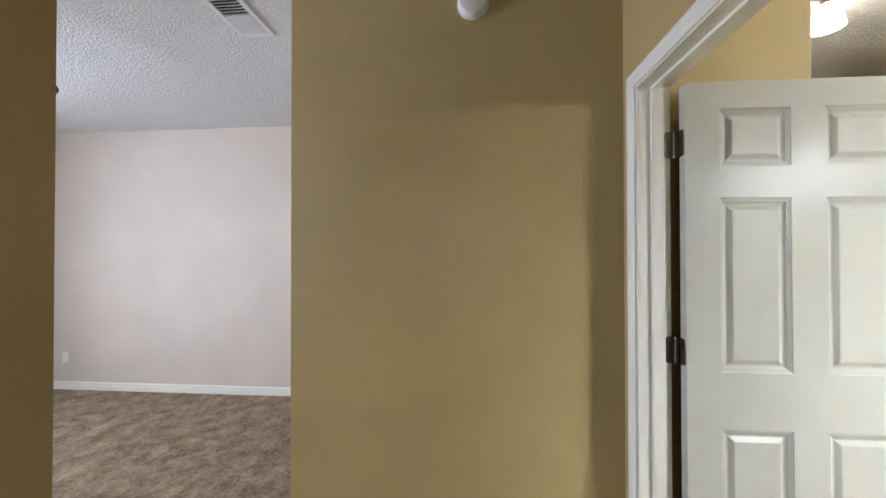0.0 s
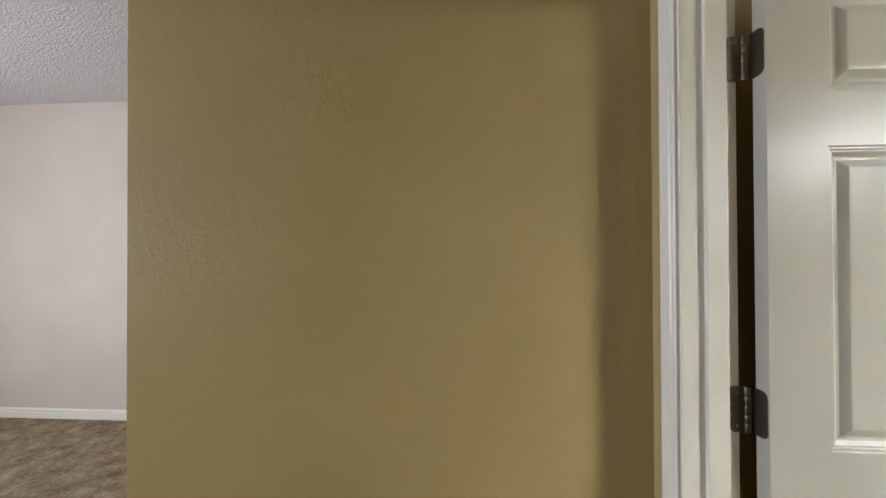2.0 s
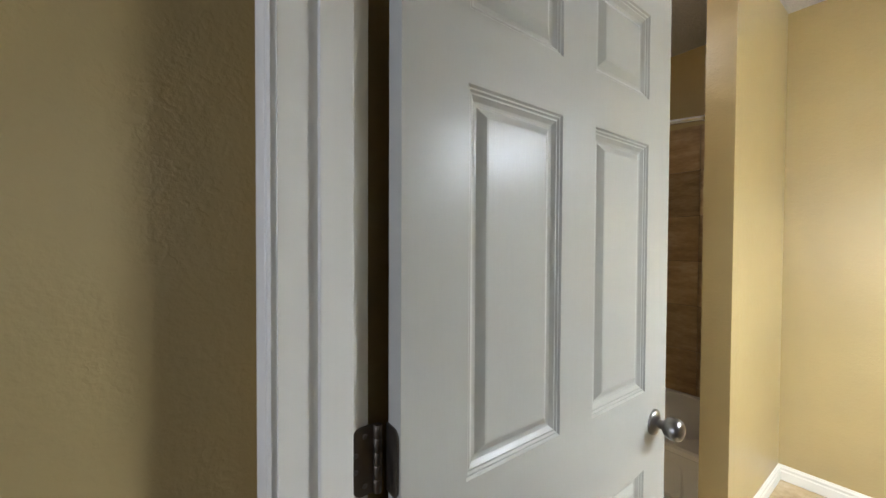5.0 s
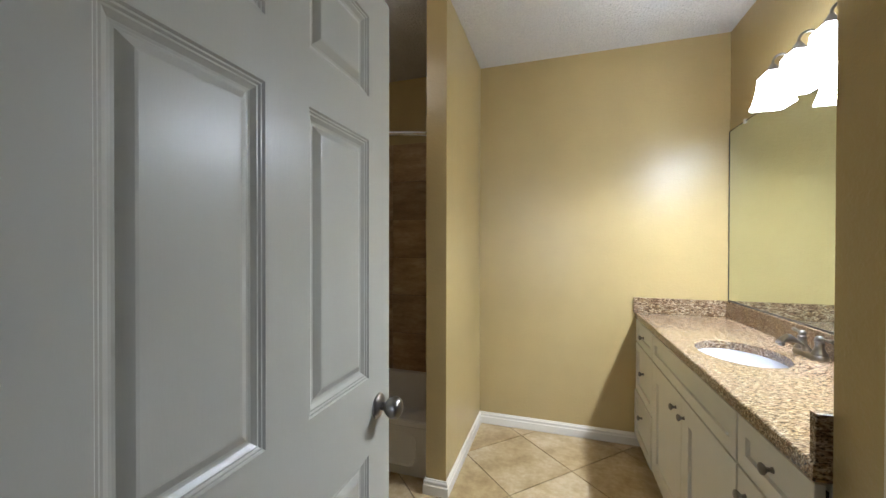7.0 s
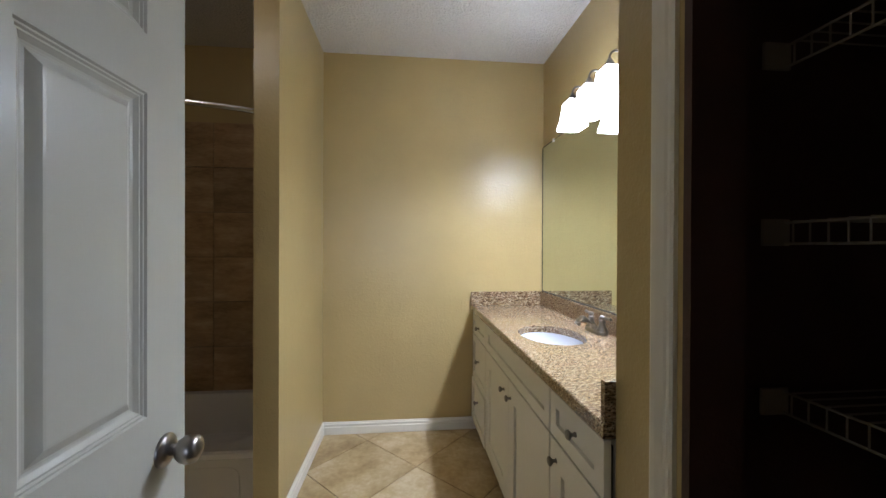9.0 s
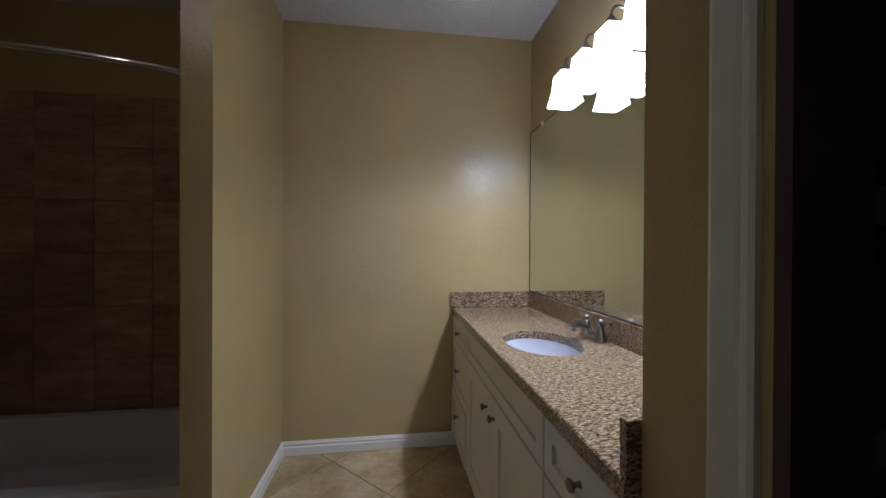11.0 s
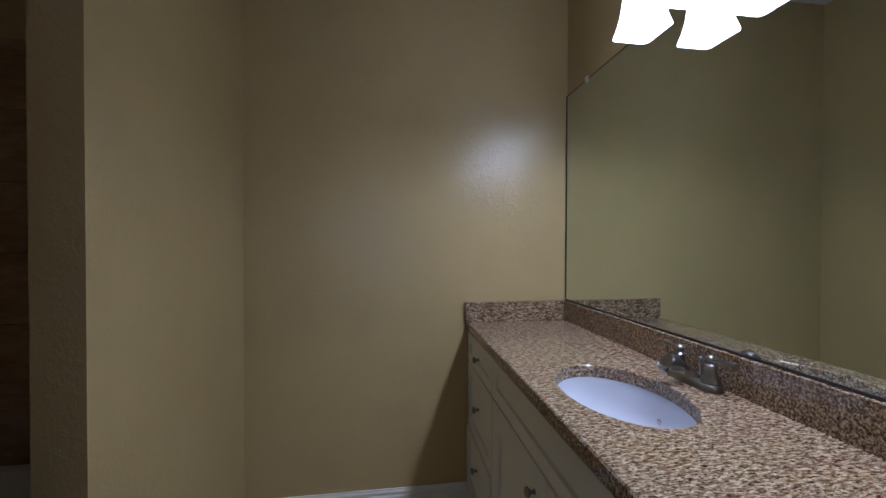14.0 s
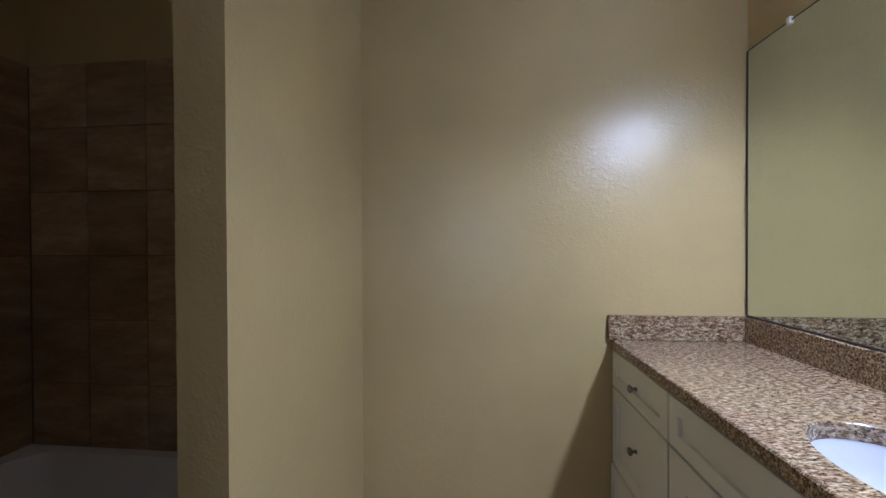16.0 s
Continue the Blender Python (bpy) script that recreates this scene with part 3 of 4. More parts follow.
part("drain", lathe(bmesh.new(), [(0, 0.0), (0.012, 0.0005), (0.02, 0.002), (0.023, 0.001), (0.023, -0.004), (0, -0.004)][::-1], (SX, SY, CT - 0.166), "z"), CHROME, basin, "chrome drain", True)
part("overflow", lathe(bmesh.new(), [(0.009, 0), (0.007, 0.002), (0, 0.002)], (SX + 0.118, SY, CT - 0.095), "-x", 16), CHROME, basin, "chrome overflow ring", True)

# centreset faucet
FXC, FY = 1.524, -0.882
fau = thing("faucet", (FXC, FY, CT), "brushed nickel two-handle centreset faucet", "faucet")


def plate(bm, levels):
    """Stacked stadium outlines (radius, half length, height) closed at both ends."""
    rows = []
    for rad, half, zz in levels:
        rows.append([bm.verts.new((FXC + rad * math.cos(a), FY + math.copysign(half, math.sin(a)) + rad * math.sin(a), CT + 0.0006 + zz)) for a in [2 * math.pi * (k + 0.5) / 40 for k in range(40)]])
    for a, b in zip(rows, rows[1:]):
        for k in range(40):
            bm.faces.new((a[k], a[(k + 1) % 40], b[(k + 1) % 40], b[k]))
    bm.faces.new(rows[0])
    bm.faces.new(rows[-1])
    return bm


def oval_tube(bm, stations, seg=22):
    """A spout body along x and z: stations are (x, z, half width, half height, lean in degrees)."""
    rows = []
    for x, z, w, h, lean in stations:
        up = Vector((math.sin(radians(lean)), 0, math.cos(radians(lean))))
        rows.append([bm.verts.new(Vector((x, FY, z)) + Vector((0, w * math.cos(2 * math.pi * k / seg), 0)) + up * (h * math.sin(2 * math.pi * k / seg))) for k in range(seg)])
    for a, b in zip(rows, rows[1:]):
        for k in range(seg):
            bm.faces.new((a[k], a[(k + 1) % seg], b[(k + 1) % seg], b[k]))
    bm.faces.new(rows[0])
    bm.faces.new(rows[-1])
    return bm


part("base_plate", plate(bmesh.new(), [(0.029, 0.052, 0.0), (0.0295, 0.052, 0.004), (0.029, 0.052, 0.012), (0.0265, 0.052, 0.017), (0.0225, 0.052, 0.0205), (0.017, 0.05, 0.0215)]), NICKEL, fau, "", True)
part("spout", oval_tube(bmesh.new(), [
    (FXC - 0.002, CT + 0.014, 0.024, 0.021, -90), (FXC - 0.006, CT + 0.026, 0.0225, 0.021, -78), (FXC - 0.016, CT + 0.040, 0.020, 0.019, -56), (FXC - 0.032, CT + 0.052, 0.0175, 0.0165, -38),
    (FXC - 0.048, CT + 0.062, 0.0175, 0.016, -24), (FXC - 0.064, CT + 0.0685, 0.0195, 0.016, -6), (FXC - 0.080, CT + 0.0685, 0.0215, 0.016, 14), (FXC - 0.093, CT + 0.062, 0.0215, 0.015, 38), (FXC - 0.101, CT + 0.053, 0.0190, 0.0125, 62), (FXC - 0.103, CT + 0.047, 0.0140, 0.0090, 74)]), NICKEL, fau, "", True)
part("aerator", lathe(bmesh.new(), [(0, -0.010), (0.009, -0.010), (0.0105, -0.008), (0.0105, 0.004), (0, 0.004)], (FXC - 0.093, FY, CT + 0.046), "z", 18), NICKEL, fau, "", True)
part("lift_rod", tube(lathe(bmesh.new(), [(0, 0.058), (0.0055, 0.0595), (0.0075, 0.065), (0.0065, 0.071), (0.003, 0.0745), (0, 0.075)], (FXC + 0.019, FY, CT), "z", 16), [(FXC + 0.019, FY, CT + 0.018), (FXC + 0.019, FY, CT + 0.06)], 0.0032, 8), NICKEL, fau, "", True)
for s in (-1, 1):
    hy = FY + s * 0.053
    hd = part("handle", lathe(bmesh.new(), [(0.025, 0.0205), (0.0245, 0.025), (0.0215, 0.030), (0.0175, 0.038), (0.0145, 0.050), (0.0135, 0.060), (0.0150, 0.066), (0.0150, 0.069), (0.0115, 0.072), (0.0105, 0.076), (0.0130, 0.081), (0.0130, 0.087), (0.0095, 0.092), (0.004, 0.0945), (0, 0.095)], (FXC, hy, CT), "z", 24), NICKEL, fau, "", True)
    part("lever", tube(bmesh.new(), [(FXC, hy + s * 0.006, CT + 0.083), (FXC + 0.002, hy + s * 0.02, CT + 0.0840), (FXC + 0.004, hy + s * 0.045, CT + 0.0850), (FXC + 0.005, hy + s * 0.060, CT + 0.0855), (FXC + 0.006, hy + s * 0.066, CT + 0.0856), (FXC + 0.006, hy + s * 0.0675, CT + 0.0856)], [0.0062, 0.0050, 0.0062, 0.0080, 0.0080, 0.006], 14), NICKEL, hd, "", True)

# mirror
mir = thing("mirror", (XE, -0.9, 1.0), "large frameless wall mirror above the granite backsplash", "mirror")
part("glass", boxed(XE - 0.007, XE - 0.001, -1.78, -0.012, 1.002, 2.047, 0.0008, 1), MIRROR, mir)
# dark strip drawn for the shaded gap between glass and backsplash
part("bottom_gap", boxed(XE - 0.010, XE - 0.001, -1.78, -0.012, 0.9955, 1.0018), DARKGAP, mir, "dark strip for the shaded gap under the glass")
part("edge_strip", boxed(XE - 0.009, XE - 0.001, -0.0115, -0.006, 1.0, 2.049), DARKGAP, mir, "dark mirror edge")
part("edge_strip", boxed(XE - 0.008, XE - 0.001, -1.78, -0.012, 2.0475, 2.051), DARKGAP, mir, "dark mirror edge")
for y in (-0.205, -1.5):
    part("clip", boxed(XE - 0.014, XE - 0.001, y - 0.008, y + 0.008, 2.037, 2.062, 0.002), PLASTIC, mir, "clear plastic mirror clip")

# ---------------------------------------------------------------- vanity light
LY = [-0.738, -0.918, -1.098, -1.278]
LX = 1.46
lamp = thing("vanity_light", (XE, -1.015, 2.12), "brushed nickel four-light bath bar with frosted glass shades", "wall lamp")
part("back_bar", boxed(XE - 0.028, XE - 0.001, -1.38, -0.65, 2.075, 2.145, 0.008, 3), NICKEL, lamp, "", True)
for y in LY:
    arc = [(XE - 0.028, y, 2.11), (XE - 0.045, y, 2.112), (XE - 0.058, y, 2.122)] + [(LX + 0.032 + 0.032 * math.cos(a), y, 2.142 + 0.034 * math.sin(a)) for a in [math.pi * k / 10 for k in range(0, 11)]] + [(LX, y, 2.125)]
    arm = part("arm", tube(bmesh.new(), arc, 0.0055, 12), NICKEL, lamp, "", True)
    part("socket_cap", lathe(bmesh.new(), [(0.0, 2.139), (0.008, 2.138), (0.012, 2.130), (0.024, 2.112), (0.030, 2.105), (0.030, 2.099), (0.0, 2.099)], (LX, y, 0), "z", 24), NICKEL, arm, "", True)
    bm = bmesh.new()
    rows = []
    for z, r in ((2.101, 0.027), (2.086, 0.041), (2.06, 0.043), (2.02, 0.047), (1.985, 0.054), (1.952, 0.063), (1.952, 0.058), (1.985, 0.05), (2.02, 0.043), (2.06, 0.039), (2.080, 0.037), (2.094, 0.02)):
        ring = []
        for k in range(4):
            for o in (-1, 1):
                a = math.pi / 4 + math.pi / 2 * k + o * 0.10
                ring.append(bm.verts.new((LX + r * 1.32 * math.cos(a), y + r * 1.32 * math.sin(a), z)))
        rows.append(ring)
    for a, b in zip(rows, rows[1:]):
        for k in range(8):
            bm.faces.new((a[k], a[(k + 1) % 8], b[(k + 1) % 8], b[k]))
    bm.faces.new(rows[-1])
    part("bulb", lathe(bmesh.new(), [(0, 2.078), (0.011, 2.076), (0.013, 2.050), (0.029, 2.022), (0.039, 1.994), (0.036, 1.974), (0.020, 1.960), (0, 1.956)], (LX, y, 0), "z", 16), BULB, arm, "lit frosted bulb", True)
    part("shade", bm, SHADE, arm, "glowing frosted square glass shade", True)

# ---------------------------------------------------------------- bath alcove
tub = thing("bathtub", (-0.88, -0.40, 0), "white enamelled alcove bathtub with recessed apron panel", "bathtub")
bm = bmesh.new()
TX0, TX1, TY0, TY1, TZ = -1.638, -0.115, -0.80, -0.012, 0.34


def rounded(x0, x1, y0, y1, r, z, n=6):
    pts = []
    for cx, cy, a0 in ((x1 - r, y1 - r, 0), (x0 + r, y1 - r, 90), (x0 + r, y0 + r, 180), (x1 - r, y0 + r, 270)):
        for k in range(n + 1):
            a = radians(a0 + 90 * k / n)
            pts.append((cx + r * math.cos(a), cy + r * math.sin(a), z))
    return pts


loops = [rounded(TX0, TX1, TY0 + 0.04, TY1, 0.012, 0.0), rounded(TX0, TX1, TY0 + 0.025, TY1, 0.012, TZ - 0.05), rounded(TX0, TX1, TY0, TY1, 0.012, TZ - 0.035), rounded(TX0, TX1, TY0, TY1, 0.014, TZ - 0.01), rounded(TX0 + 0.008, TX1 - 0.008, TY0 + 0.01, TY1 - 0.008, 0.014, TZ),
         rounded(TX0 + 0.07, TX1 - 0.08, TY0 + 0.085, TY1 - 0.05, 0.14, TZ - 0.004), rounded(TX0 + 0.085, TX1 - 0.10, TY0 + 0.10, TY1 - 0.065, 0.15, TZ - 0.03), rounded(TX0 + 0.14, TX1 - 0.22, TY0 + 0.15, TY1 - 0.12, 0.16, 0.10), rounded(TX0 + 0.22, TX1 - 0.3, TY0 + 0.22, TY1 - 0.18, 0.12, 0.07)]
rows = [[bm.verts.new(p) for p in lp] for lp in loops]
for a, b in zip(rows[2:], rows[3:]):
    for k in range(len(a)):
        bm.faces.new((a[k], a[(k + 1) % len(a)], b[(k + 1) % len(a)], b[k]))
bm.faces.new(rows[-1])
bmesh.ops.delete(bm, geom=rows[0] + rows[1], context="VERTS")
part("shell", bm, TUBMAT, tub, "", True)
bm = bmesh.new()
rows = [[bm.verts.new(p) for p in lp] for lp in loops[:3]]
for a, b in zip(rows, rows[1:]):
    for k in range(len(a)):
        bm.faces.new((a[k], a[(k + 1) % len(a)], b[(k + 1) % len(a)], b[k]))
part("apron", bm, TUBMAT, tub, "", True)
bm = bmesh.new()
fr = [[(p[0], p[1]) for p in rounded(-1.55 + d, -0.21 - d, 0.05 + d, 0.26 - d, 0.05, 0)] for d in (0.0, 0.008, 0.016)]
rows = [[bm.verts.new((px, TY0 + yy, pz)) for px, pz in ring] for ring, yy in zip(fr, (0.034, 0.026, 0.035))]
for a, b in zip(rows, rows[1:]):
    for k in range(len(a)):
        bm.faces.new((a[k], a[(k + 1) % len(a)], b[(k + 1) % len(a)], b[k]))
part("apron_moulding", bm, TUBMAT, tub, "", True)
rod = thing("shower_rod", (-0.88, -0.85, 1.96), "bowed chrome shower curtain rod above the bathtub", "curtain rod")
pts = [(-0.124 - 1.506 * k / 24, -0.80 - 0.15 * math.sin(math.pi * k / 24) ** 0.8, 1.955) for k in range(25)]
part("bar", tube(bmesh.new(), pts, 0.0125, 12), CHROME, rod, "", True)
part("flange", lathe(bmesh.new(), [(0.036, 0), (0.034, 0.005), (0.02, 0.012), (0.015, 0.03), (0, 0.03)], (-0.114, -0.80, 1.955), "-x", 24), CHROME, rod, "", True)
part("flange", lathe(bmesh.new(), [(0.036, 0), (0.034, 0.005), (0.02, 0.012), (0.015, 0.03), (0, 0.03)], (-1.639, -0.80, 1.955), "x", 24), CHROME, rod, "", True)
al = thing("alcove_ceiling_light", (-0.40, -1.64, H), "small nickel ceiling light with a white glass shade", "ceiling lamp")
part("canopy", lathe(bmesh.new(), [(0.0, 0.0), (0.06, 0.0), (0.06, -0.012), (0.03, -0.03), (0.02, -0.075), (0.0, -0.075)], (-0.40, -1.64, H - 0.001), "z"), NICKEL, al, "", True)
part("shade", lathe(bmesh.new(), [(0.0, -0.03), (0.035, -0.032), (0.048, -0.045), (0.052, -0.08), (0.060, -0.12), (0.064, -0.14), (0.0, -0.14)], (-0.40, -1.64, H - 0.04), "z"), ALCOVESHADE, al, "white glass shade", True)

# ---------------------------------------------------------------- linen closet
# thin boards added over the tan walls to carry the shade-dark brown
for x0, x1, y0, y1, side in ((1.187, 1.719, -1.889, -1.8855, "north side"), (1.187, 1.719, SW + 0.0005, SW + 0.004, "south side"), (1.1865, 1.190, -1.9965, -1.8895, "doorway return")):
    solo("closet_shadow_lining", boxed(x0, x1, y0, y1, 0.0, H - 0.001), CLOSETSHADOW, "shade-darkened brown " + side + " of the linen closet", "wall", kind="structure")
for z in (1.75, 1.37, 1.005, 0.58):
    sh = thing("wire_shelf", (1.55, -2.24, z), "beige coated wire shelf in the linen closet", "shelf", "closet shelves")
    X0 = 1.40
    bm = bmesh.new()
    for zz in (z, z - 0.045):
        tube(bm, [(X0, -2.57, zz), (X0, -1.897, zz)], 0.003, 6)
    for k in range(20):
        tube(bm, [(X0 - 0.001, -1.915 - 0.0325 * k, z), (X0 - 0.001, -1.915 - 0.0325 * k, z - 0.045)], 0.002, 5)
    part("front_lip", bm, WIRE, sh)
    for k in range(20):
        part("deck_wire", tube(bmesh.new(), [(X0, -1.915 - 0.0325 * k, z + 0.003), (1.715, -1.915 - 0.0325 * k, z + 0.003)], 0.002, 5), WIRE, sh)
    part("back_rail", tube(bmesh.new(), [(1.70, -2.57, z - 0.002), (1.70, -1.897, z - 0.002)], 0.003, 6), WIRE, sh)
    part("end_bracket", boxed(X0 - 0.05, X0 + 0.012, -1.898, -1.8895, z - 0.05, z + 0.008, 0.002), WIRE, sh, "beige plastic end bracket")

# ---------------------------------------------------------------- hallway and bedroom
det = thing("smoke_detector", (TANX, -3.34, 2.48), "round white smoke detector on the hallway wall", "smoke detector")
part("base", lathe(bmesh.new(), [(0.068, 0.0), (0.068, 0.008), (0.0, 0.008)], (TANX + 0.0005, -3.34, 2.485), "x", 36), PLASTIC, det, "", True)
part("cover", lathe(bmesh.new(), [(0.063, 0.008), (0.063, 0.022), (0.055, 0.034), (0.03, 0.040), (0.0, 0.041)], (TANX, -3.34, 2.485), "x", 36), PLASTIC, det, "", True)
out = thing("wall_outlet", (-2.0, -7.55, 0.33), "white duplex wall outlet on the bedroom wall", "outlet")
part("plate", boxed(-1.9995, -1.994, -7.585, -7.515, 0.275, 0.39, 0.002), PLASTIC, out)
for z in (0.31, 0.355):
    part("socket", boxed(-1.9935, -1.992, -7.566, -7.534, z - 0.014, z + 0.014, 0.0007), PLASTIC, out)
vent = thing("ceiling_vent", (-0.335, -4.57, H), "white louvred air vent on the bedroom ceiling", "air vent")
VX0, VX1, VY0, VY1 = -0.52, -0.15, -4.67, -4.47
bm = bmesh.new()
box(bm, VX0, VX1, VY0, VY0 + 0.03, H - 0.012, H - 0.0005, 0.003)
box(bm, VX0, VX1, VY1 - 0.03, VY1, H - 0.012, H - 0.0005, 0.003)
box(bm, VX0, VX0 + 0.03, VY0 + 0.031, VY1 - 0.031, H - 0.012, H - 0.0005, 0.003)
box(bm, VX1 - 0.03, VX1, VY0 + 0.031, VY1 - 0.031, H - 0.012, H - 0.0005, 0.003)
part("frame", bm, PLASTIC, vent)
# no hole here: a near-black sheet paints the duct's inner shade
part("backing", boxed(VX0 + 0.031, VX1 - 0.031, VY0 + 0.031, VY1 - 0.031, H - 0.003, H - 0.001), DARKGAP, vent, "near-black sheet for the shade inside the duct")
for k in range(14):
    bm = boxed(-0.001, 0.001, VY0 + 0.031, VY1 - 0.031, -0.008, 0.008)
    bmesh.ops.rotate(bm, verts=bm.verts, cent=(0, 0, 0), matrix=Matrix.Rotation(radians(16 if k < 7 else -42), 3, "Y"))
    bmesh.ops.translate(bm, verts=bm.verts, vec=(VX0 + 0.045 + k * 0.022, 0, H - 0.011))
    part("slat", bm, PLASTIC, vent)
FC = Vector((0.15, -6.0, 0))
fan = thing("ceiling_fan", (FC.x, FC.y, H), "dark brown five-blade ceiling fan in the bedroom", "ceiling fan")
part("canopy", lathe(bmesh.new(), [(0.0, -0.0005), (0.065, -0.0005), (0.06, -0.03), (0.025, -0.055), (0.0, -0.055)], (FC.x, FC.y, H), "z"), FANWOOD, fan, "", True)
part("down_rod", tube(bmesh.new(), [(FC.x, FC.y, H - 0.05), (FC.x, FC.y, H - 0.2)], 0.012, 12), FANWOOD, fan, "", True)
part("motor_housing", lathe(bmesh.new(), [(0.0, -0.19), (0.05, -0.19), (0.11, -0.22), (0.125, -0.26), (0.115, -0.31), (0.06, -0.345), (0.0, -0.35)], (FC.x, FC.y, H), "z", 32), FANWOOD, fan, "", True)
for k in range(5):
    a = radians(156.6 + 72 * k)
    bm = bmesh.new()
    outline = [(0.20, -0.045), (0.34, -0.06), (0.60, -0.066)] + [(0.60 + 0.055 * math.sin(t), -0.066 * math.cos(t)) for t in [math.pi * j / 8 for j in range(1, 8)]] + [(0.60, 0.066), (0.34, 0.06), (0.20, 0.045)]
    lo = [bm.verts.new((u, v, -0.0035)) for u, v in outline]
    hi = [bm.verts.new((u, v, 0.0035)) for u, v in outline]
    bm.faces.new(lo)
    bm.faces.new(hi)
    for j in range(len(lo)):
        bm.faces.new((lo[j], lo[(j + 1) % len(lo)], hi[(j + 1) % len(lo)], hi[j]))
    bmesh.ops.transform(bm, verts=bm.verts, matrix=Matrix.Translation((FC.x, FC.y, H - 0.32)) @ Matrix.Rotation(a, 4, "Z") @ Matrix.Rotation(radians(-15), 4, "X"))
    bl = part("blade", bm, FANWOOD, fan)
    bm = boxed(0.09, 0.25, -0.018, 0.018, -0.006, -0.001, 0.001, seg=1)
    bmesh.ops.transform(bm, verts=bm.verts, matrix=Matrix.Translation((FC.x, FC.y, H - 0.32)) @ Matrix.Rotation(a, 4, "Z") @ Matrix.Rotation(radians(-15), 4, "X"))
    part("blade_iron", bm, FANWOOD, bl)
win = thing("window_1", (0.9, -8.06, 0.85), "white framed bedroom window with two panes", "window", kind="structure")
bm = bmesh.new()
for a, b, c, d in ((0.0, 1.8, 0.85, 0.90), (0.0, 1.8, 2.15, 2.2), (0.0, 0.05, 0.90, 2.15), (1.75, 1.8, 0.90, 2.15), (0.875, 0.925, 0.90, 2.15)):
    box(bm, a, b, -8.09, -8.03, c, d)
part("window_frame", bm, PLASTIC, win)
# added window, out of view, that holds the hallway fill lamp
fill_win = thing("fill_window", (2.66, -3.4, 0.85), "white framed window added at the unseen hallway end for fill light", "window", kind="structure")
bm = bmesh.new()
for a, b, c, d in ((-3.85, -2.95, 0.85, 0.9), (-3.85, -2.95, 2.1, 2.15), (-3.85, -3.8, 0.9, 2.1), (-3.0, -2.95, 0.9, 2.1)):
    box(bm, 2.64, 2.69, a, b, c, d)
part("window_frame", bm, PLASTIC, fill_win)
pn = part("pane", boxed(2.662, 2.668, -3.8, -3.0, 0.9, 2.1), GLASS, fill_win)
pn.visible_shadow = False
for a, b in ((0.05, 0.875), (0.925, 1.75)):
    p = part("pane", boxed(a, b, -8.063, -8.057, 0.90, 2.15), GLASS, win)
    p.visible_shadow = False
solo("ground", boxed(-60, 60, -120, 60, -0.5, -0.3), wall_paint("soil", (0.16, 0.15, 0.1), 0.95, 0.6), "grass and soil outside the house", "ground", kind="structure")

# ---------------------------------------------------------------- tiles
FT = 0.46
fl = bpy.data.objects["floor"]
J = Vector((0.645, -0.428))
A45 = radians(45)
ex, ey = Vector((math.cos(A45), math.sin(A45))), Vector((-math.sin(A45), math.cos(A45)))
bm = bmesh.new()
box(bm, -FT / 2 + 0.0025, FT / 2 - 0.0025, -FT / 2 + 0.0025, FT / 2 - 0.0025, -0.006, 0.0, 0.0015, 1)
tile_mesh = mesh_of("tile", bm, FLOORTILE)
AREA = (-1.64, 1.583, -2.63, 0.0)


def clipped_tile(cx, cy):
    """A floor tile cut off along the walls."""
    b = bmesh.new()
    box(b, -FT / 2 + 0.0025, FT / 2 - 0.0025, -FT / 2 + 0.0025, FT / 2 - 0.0025, -0.006, 0.0, 0.0015, 1)
    bmesh.ops.rotate(b, verts=b.verts, cent=(0, 0, 0), matrix=Matrix.Rotation(A45, 3, "Z"))
    bmesh.ops.translate(b, verts=b.verts, vec=(cx, cy, 0))
    for co, no in (((AREA[0], 0, 0), (-1, 0, 0)), ((AREA[1], 0, 0), (1, 0, 0)), ((0, AREA[2], 0), (0, -1, 0)), ((0, AREA[3], 0), (0, 1, 0))):
        r = bmesh.ops.bisect_plane(b, geom=list(b.verts) + list(b.edges) + list(b.faces), plane_co=co, plane_no=no, clear_outer=True)
        cut = [e for e in r["geom_cut"] if isinstance(e, bmesh.types.BMEdge)]
        if cut:
            bmesh.ops.holes_fill(b, edges=cut)
    bmesh.ops.translate(b, verts=b.verts, vec=(-cx, -cy, 0))
    return b


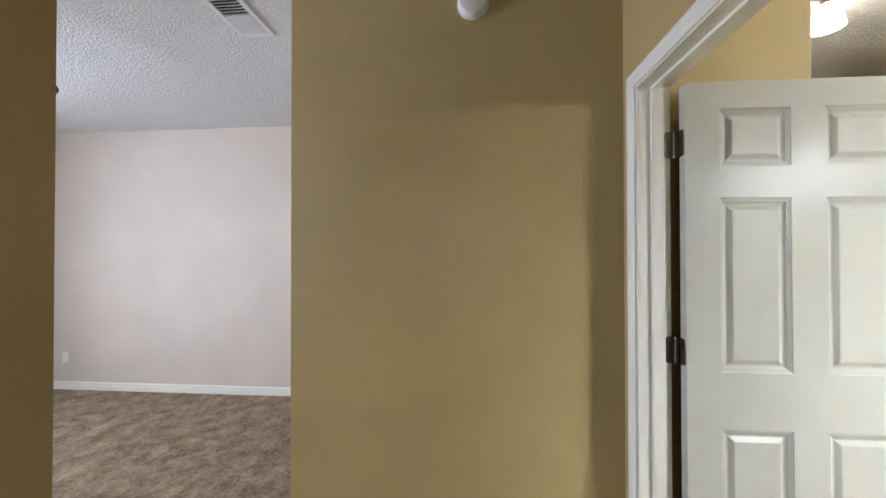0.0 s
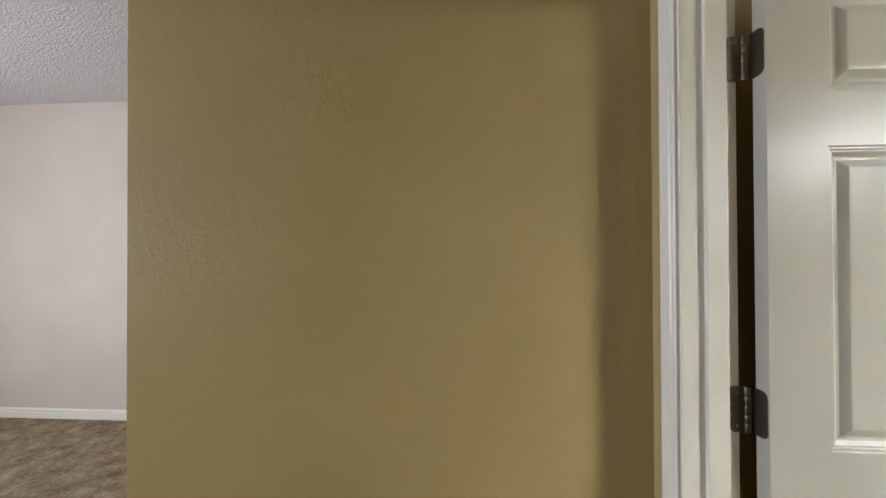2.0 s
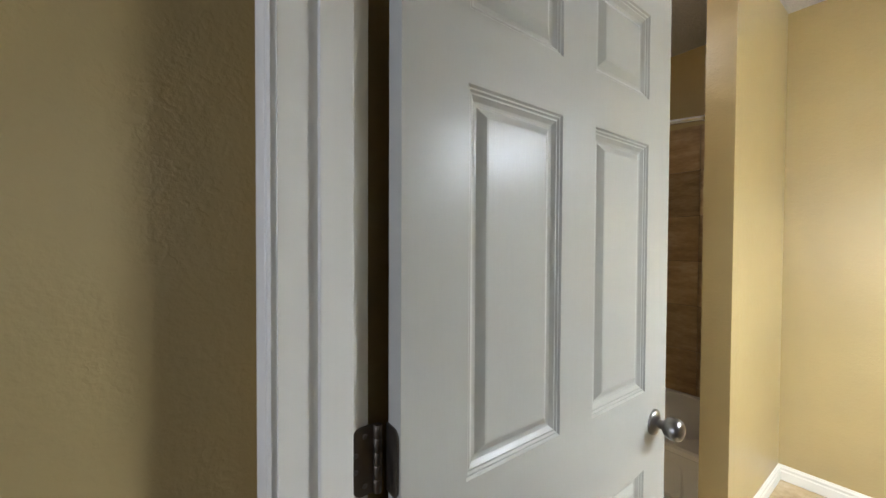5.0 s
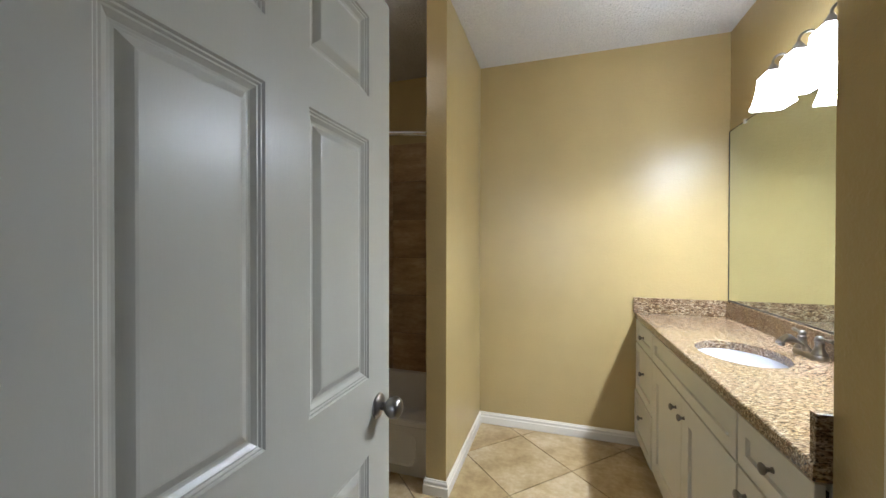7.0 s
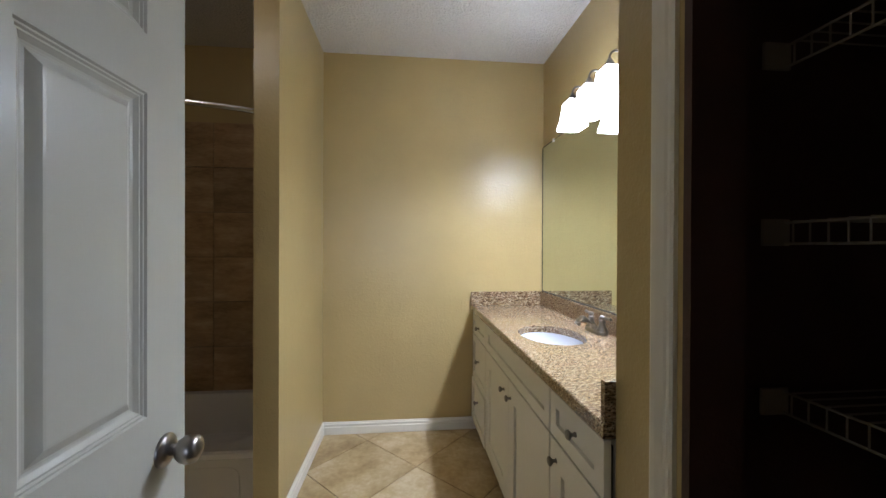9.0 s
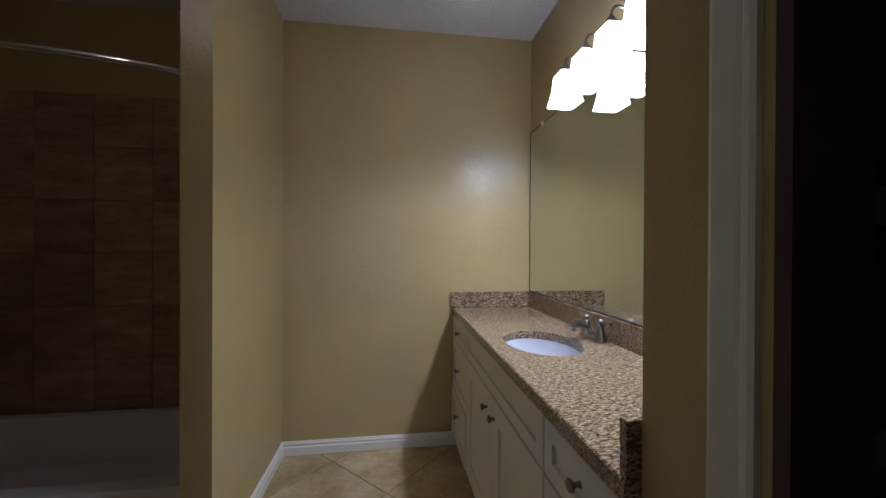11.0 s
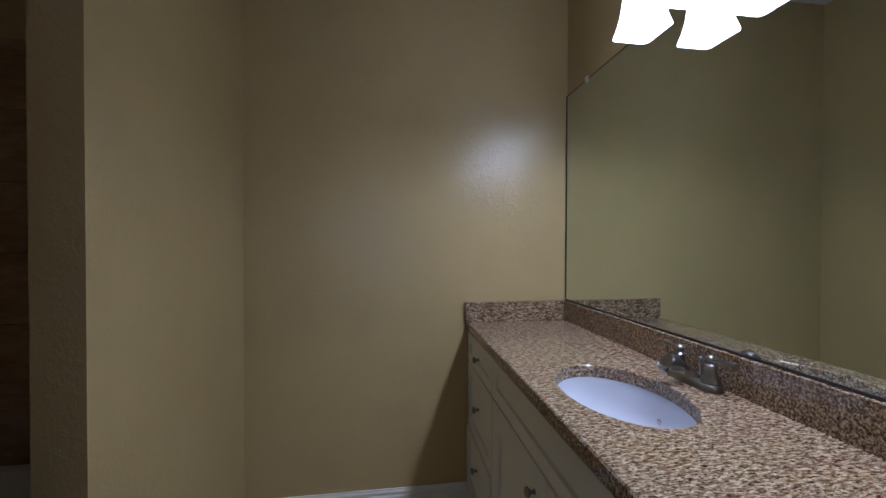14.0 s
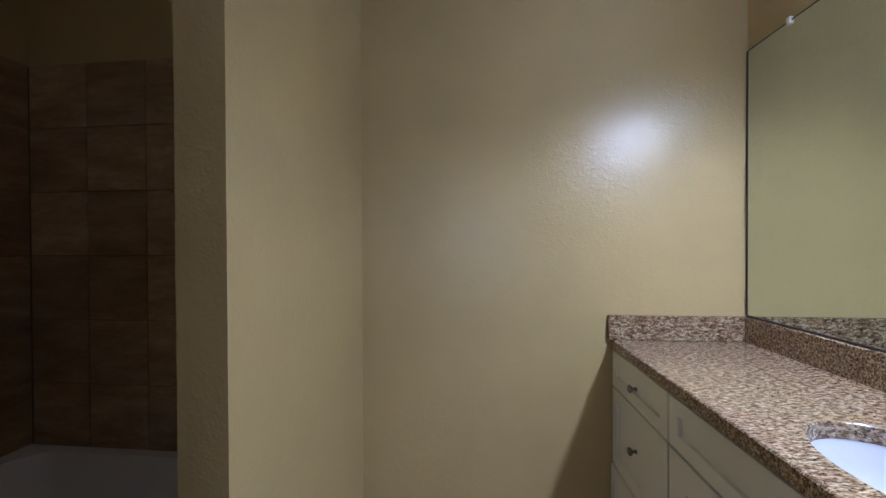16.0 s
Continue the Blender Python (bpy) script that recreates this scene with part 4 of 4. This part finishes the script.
for i in range(-9, 10):
    for j in range(-9, 10):
        c = J + ex * (i + 0.5) * FT + ey * (j + 0.5) * FT
        r = FT * 0.7072
        if c.x + r < AREA[0] or c.x - r > AREA[1] or c.y + r < AREA[2] or c.y - r > AREA[3]:
            continue
        whole = AREA[0] < c.x - r and c.x + r < AREA[1] and AREA[2] < c.y - r and c.y + r < AREA[3]
        if whole:
            ob = new("tile", tile_mesh)
            ob.rotation_euler[2] = A45
        else:
            b = clipped_tile(c.x, c.y)
            if not b.verts:
                b.free()
                continue
            ob = new("tile", mesh_of("tile_cut", b, FLOORTILE))
        ob.location = (c.x, c.y, 0.0)
        ob.parent = fl

# wall tiles round the bath
WT = 0.3035
bt = bmesh.new()
box(bt, -WT / 2 + 0.0018, WT / 2 - 0.0018, -0.004, 0.004, -WT / 2 + 0.0018, WT / 2 - 0.0018, 0.0014, 1)
wt_mesh = mesh_of("tile", bt, WALLTILE)
wn_ob = bpy.data.objects["wall_north"]
solo("tile_bed", boxed(-1.64, -0.113, -0.004, -0.0005, 0.33, 2.148), GROUT, "brown grout bed behind the bath tiles", "wall", kind="structure")
solo("tile_bed", boxed(-1.6395, -1.636, -0.80, -0.005, 0.33, 2.148), GROUT, "brown grout bed behind the bath tiles", "wall", kind="structure")
ww_ob = bpy.data.objects["wall_alcove_west"]
for r in range(6):
    z = 0.332 + WT * (r + 0.5)
    for k in range(-3, 2):
        x = -0.72 + WT * (k + 0.5)
        lo, hi = max(x - WT / 2, -1.636), min(x + WT / 2, -0.114)
        if hi - lo < 0.03:
            continue
        if hi - lo > WT - 1e-4:
            ob = new("tile", wt_mesh)
            ob.location = (x, -0.006, z)
        else:
            ob = new("tile", mesh_of("tile_cut", boxed(lo + 0.0018, hi - 0.0018, -0.010, -0.002, z - WT / 2 + 0.0018, z + WT / 2 - 0.0018, 0.0014, seg=1), WALLTILE))
        ob.parent = wn_ob
    for k in range(3):
        y0, y1 = max(-0.80, -0.012 - WT * (k + 1)), -0.012 - WT * k
        ob = new("tile", mesh_of("tile_side", boxed(-1.638, -1.630, y0 + 0.0018, y1 - 0.0018, z - WT / 2 + 0.0018, z + WT / 2 - 0.0018, 0.0014, seg=1), WALLTILE))
        ob.parent = ww_ob
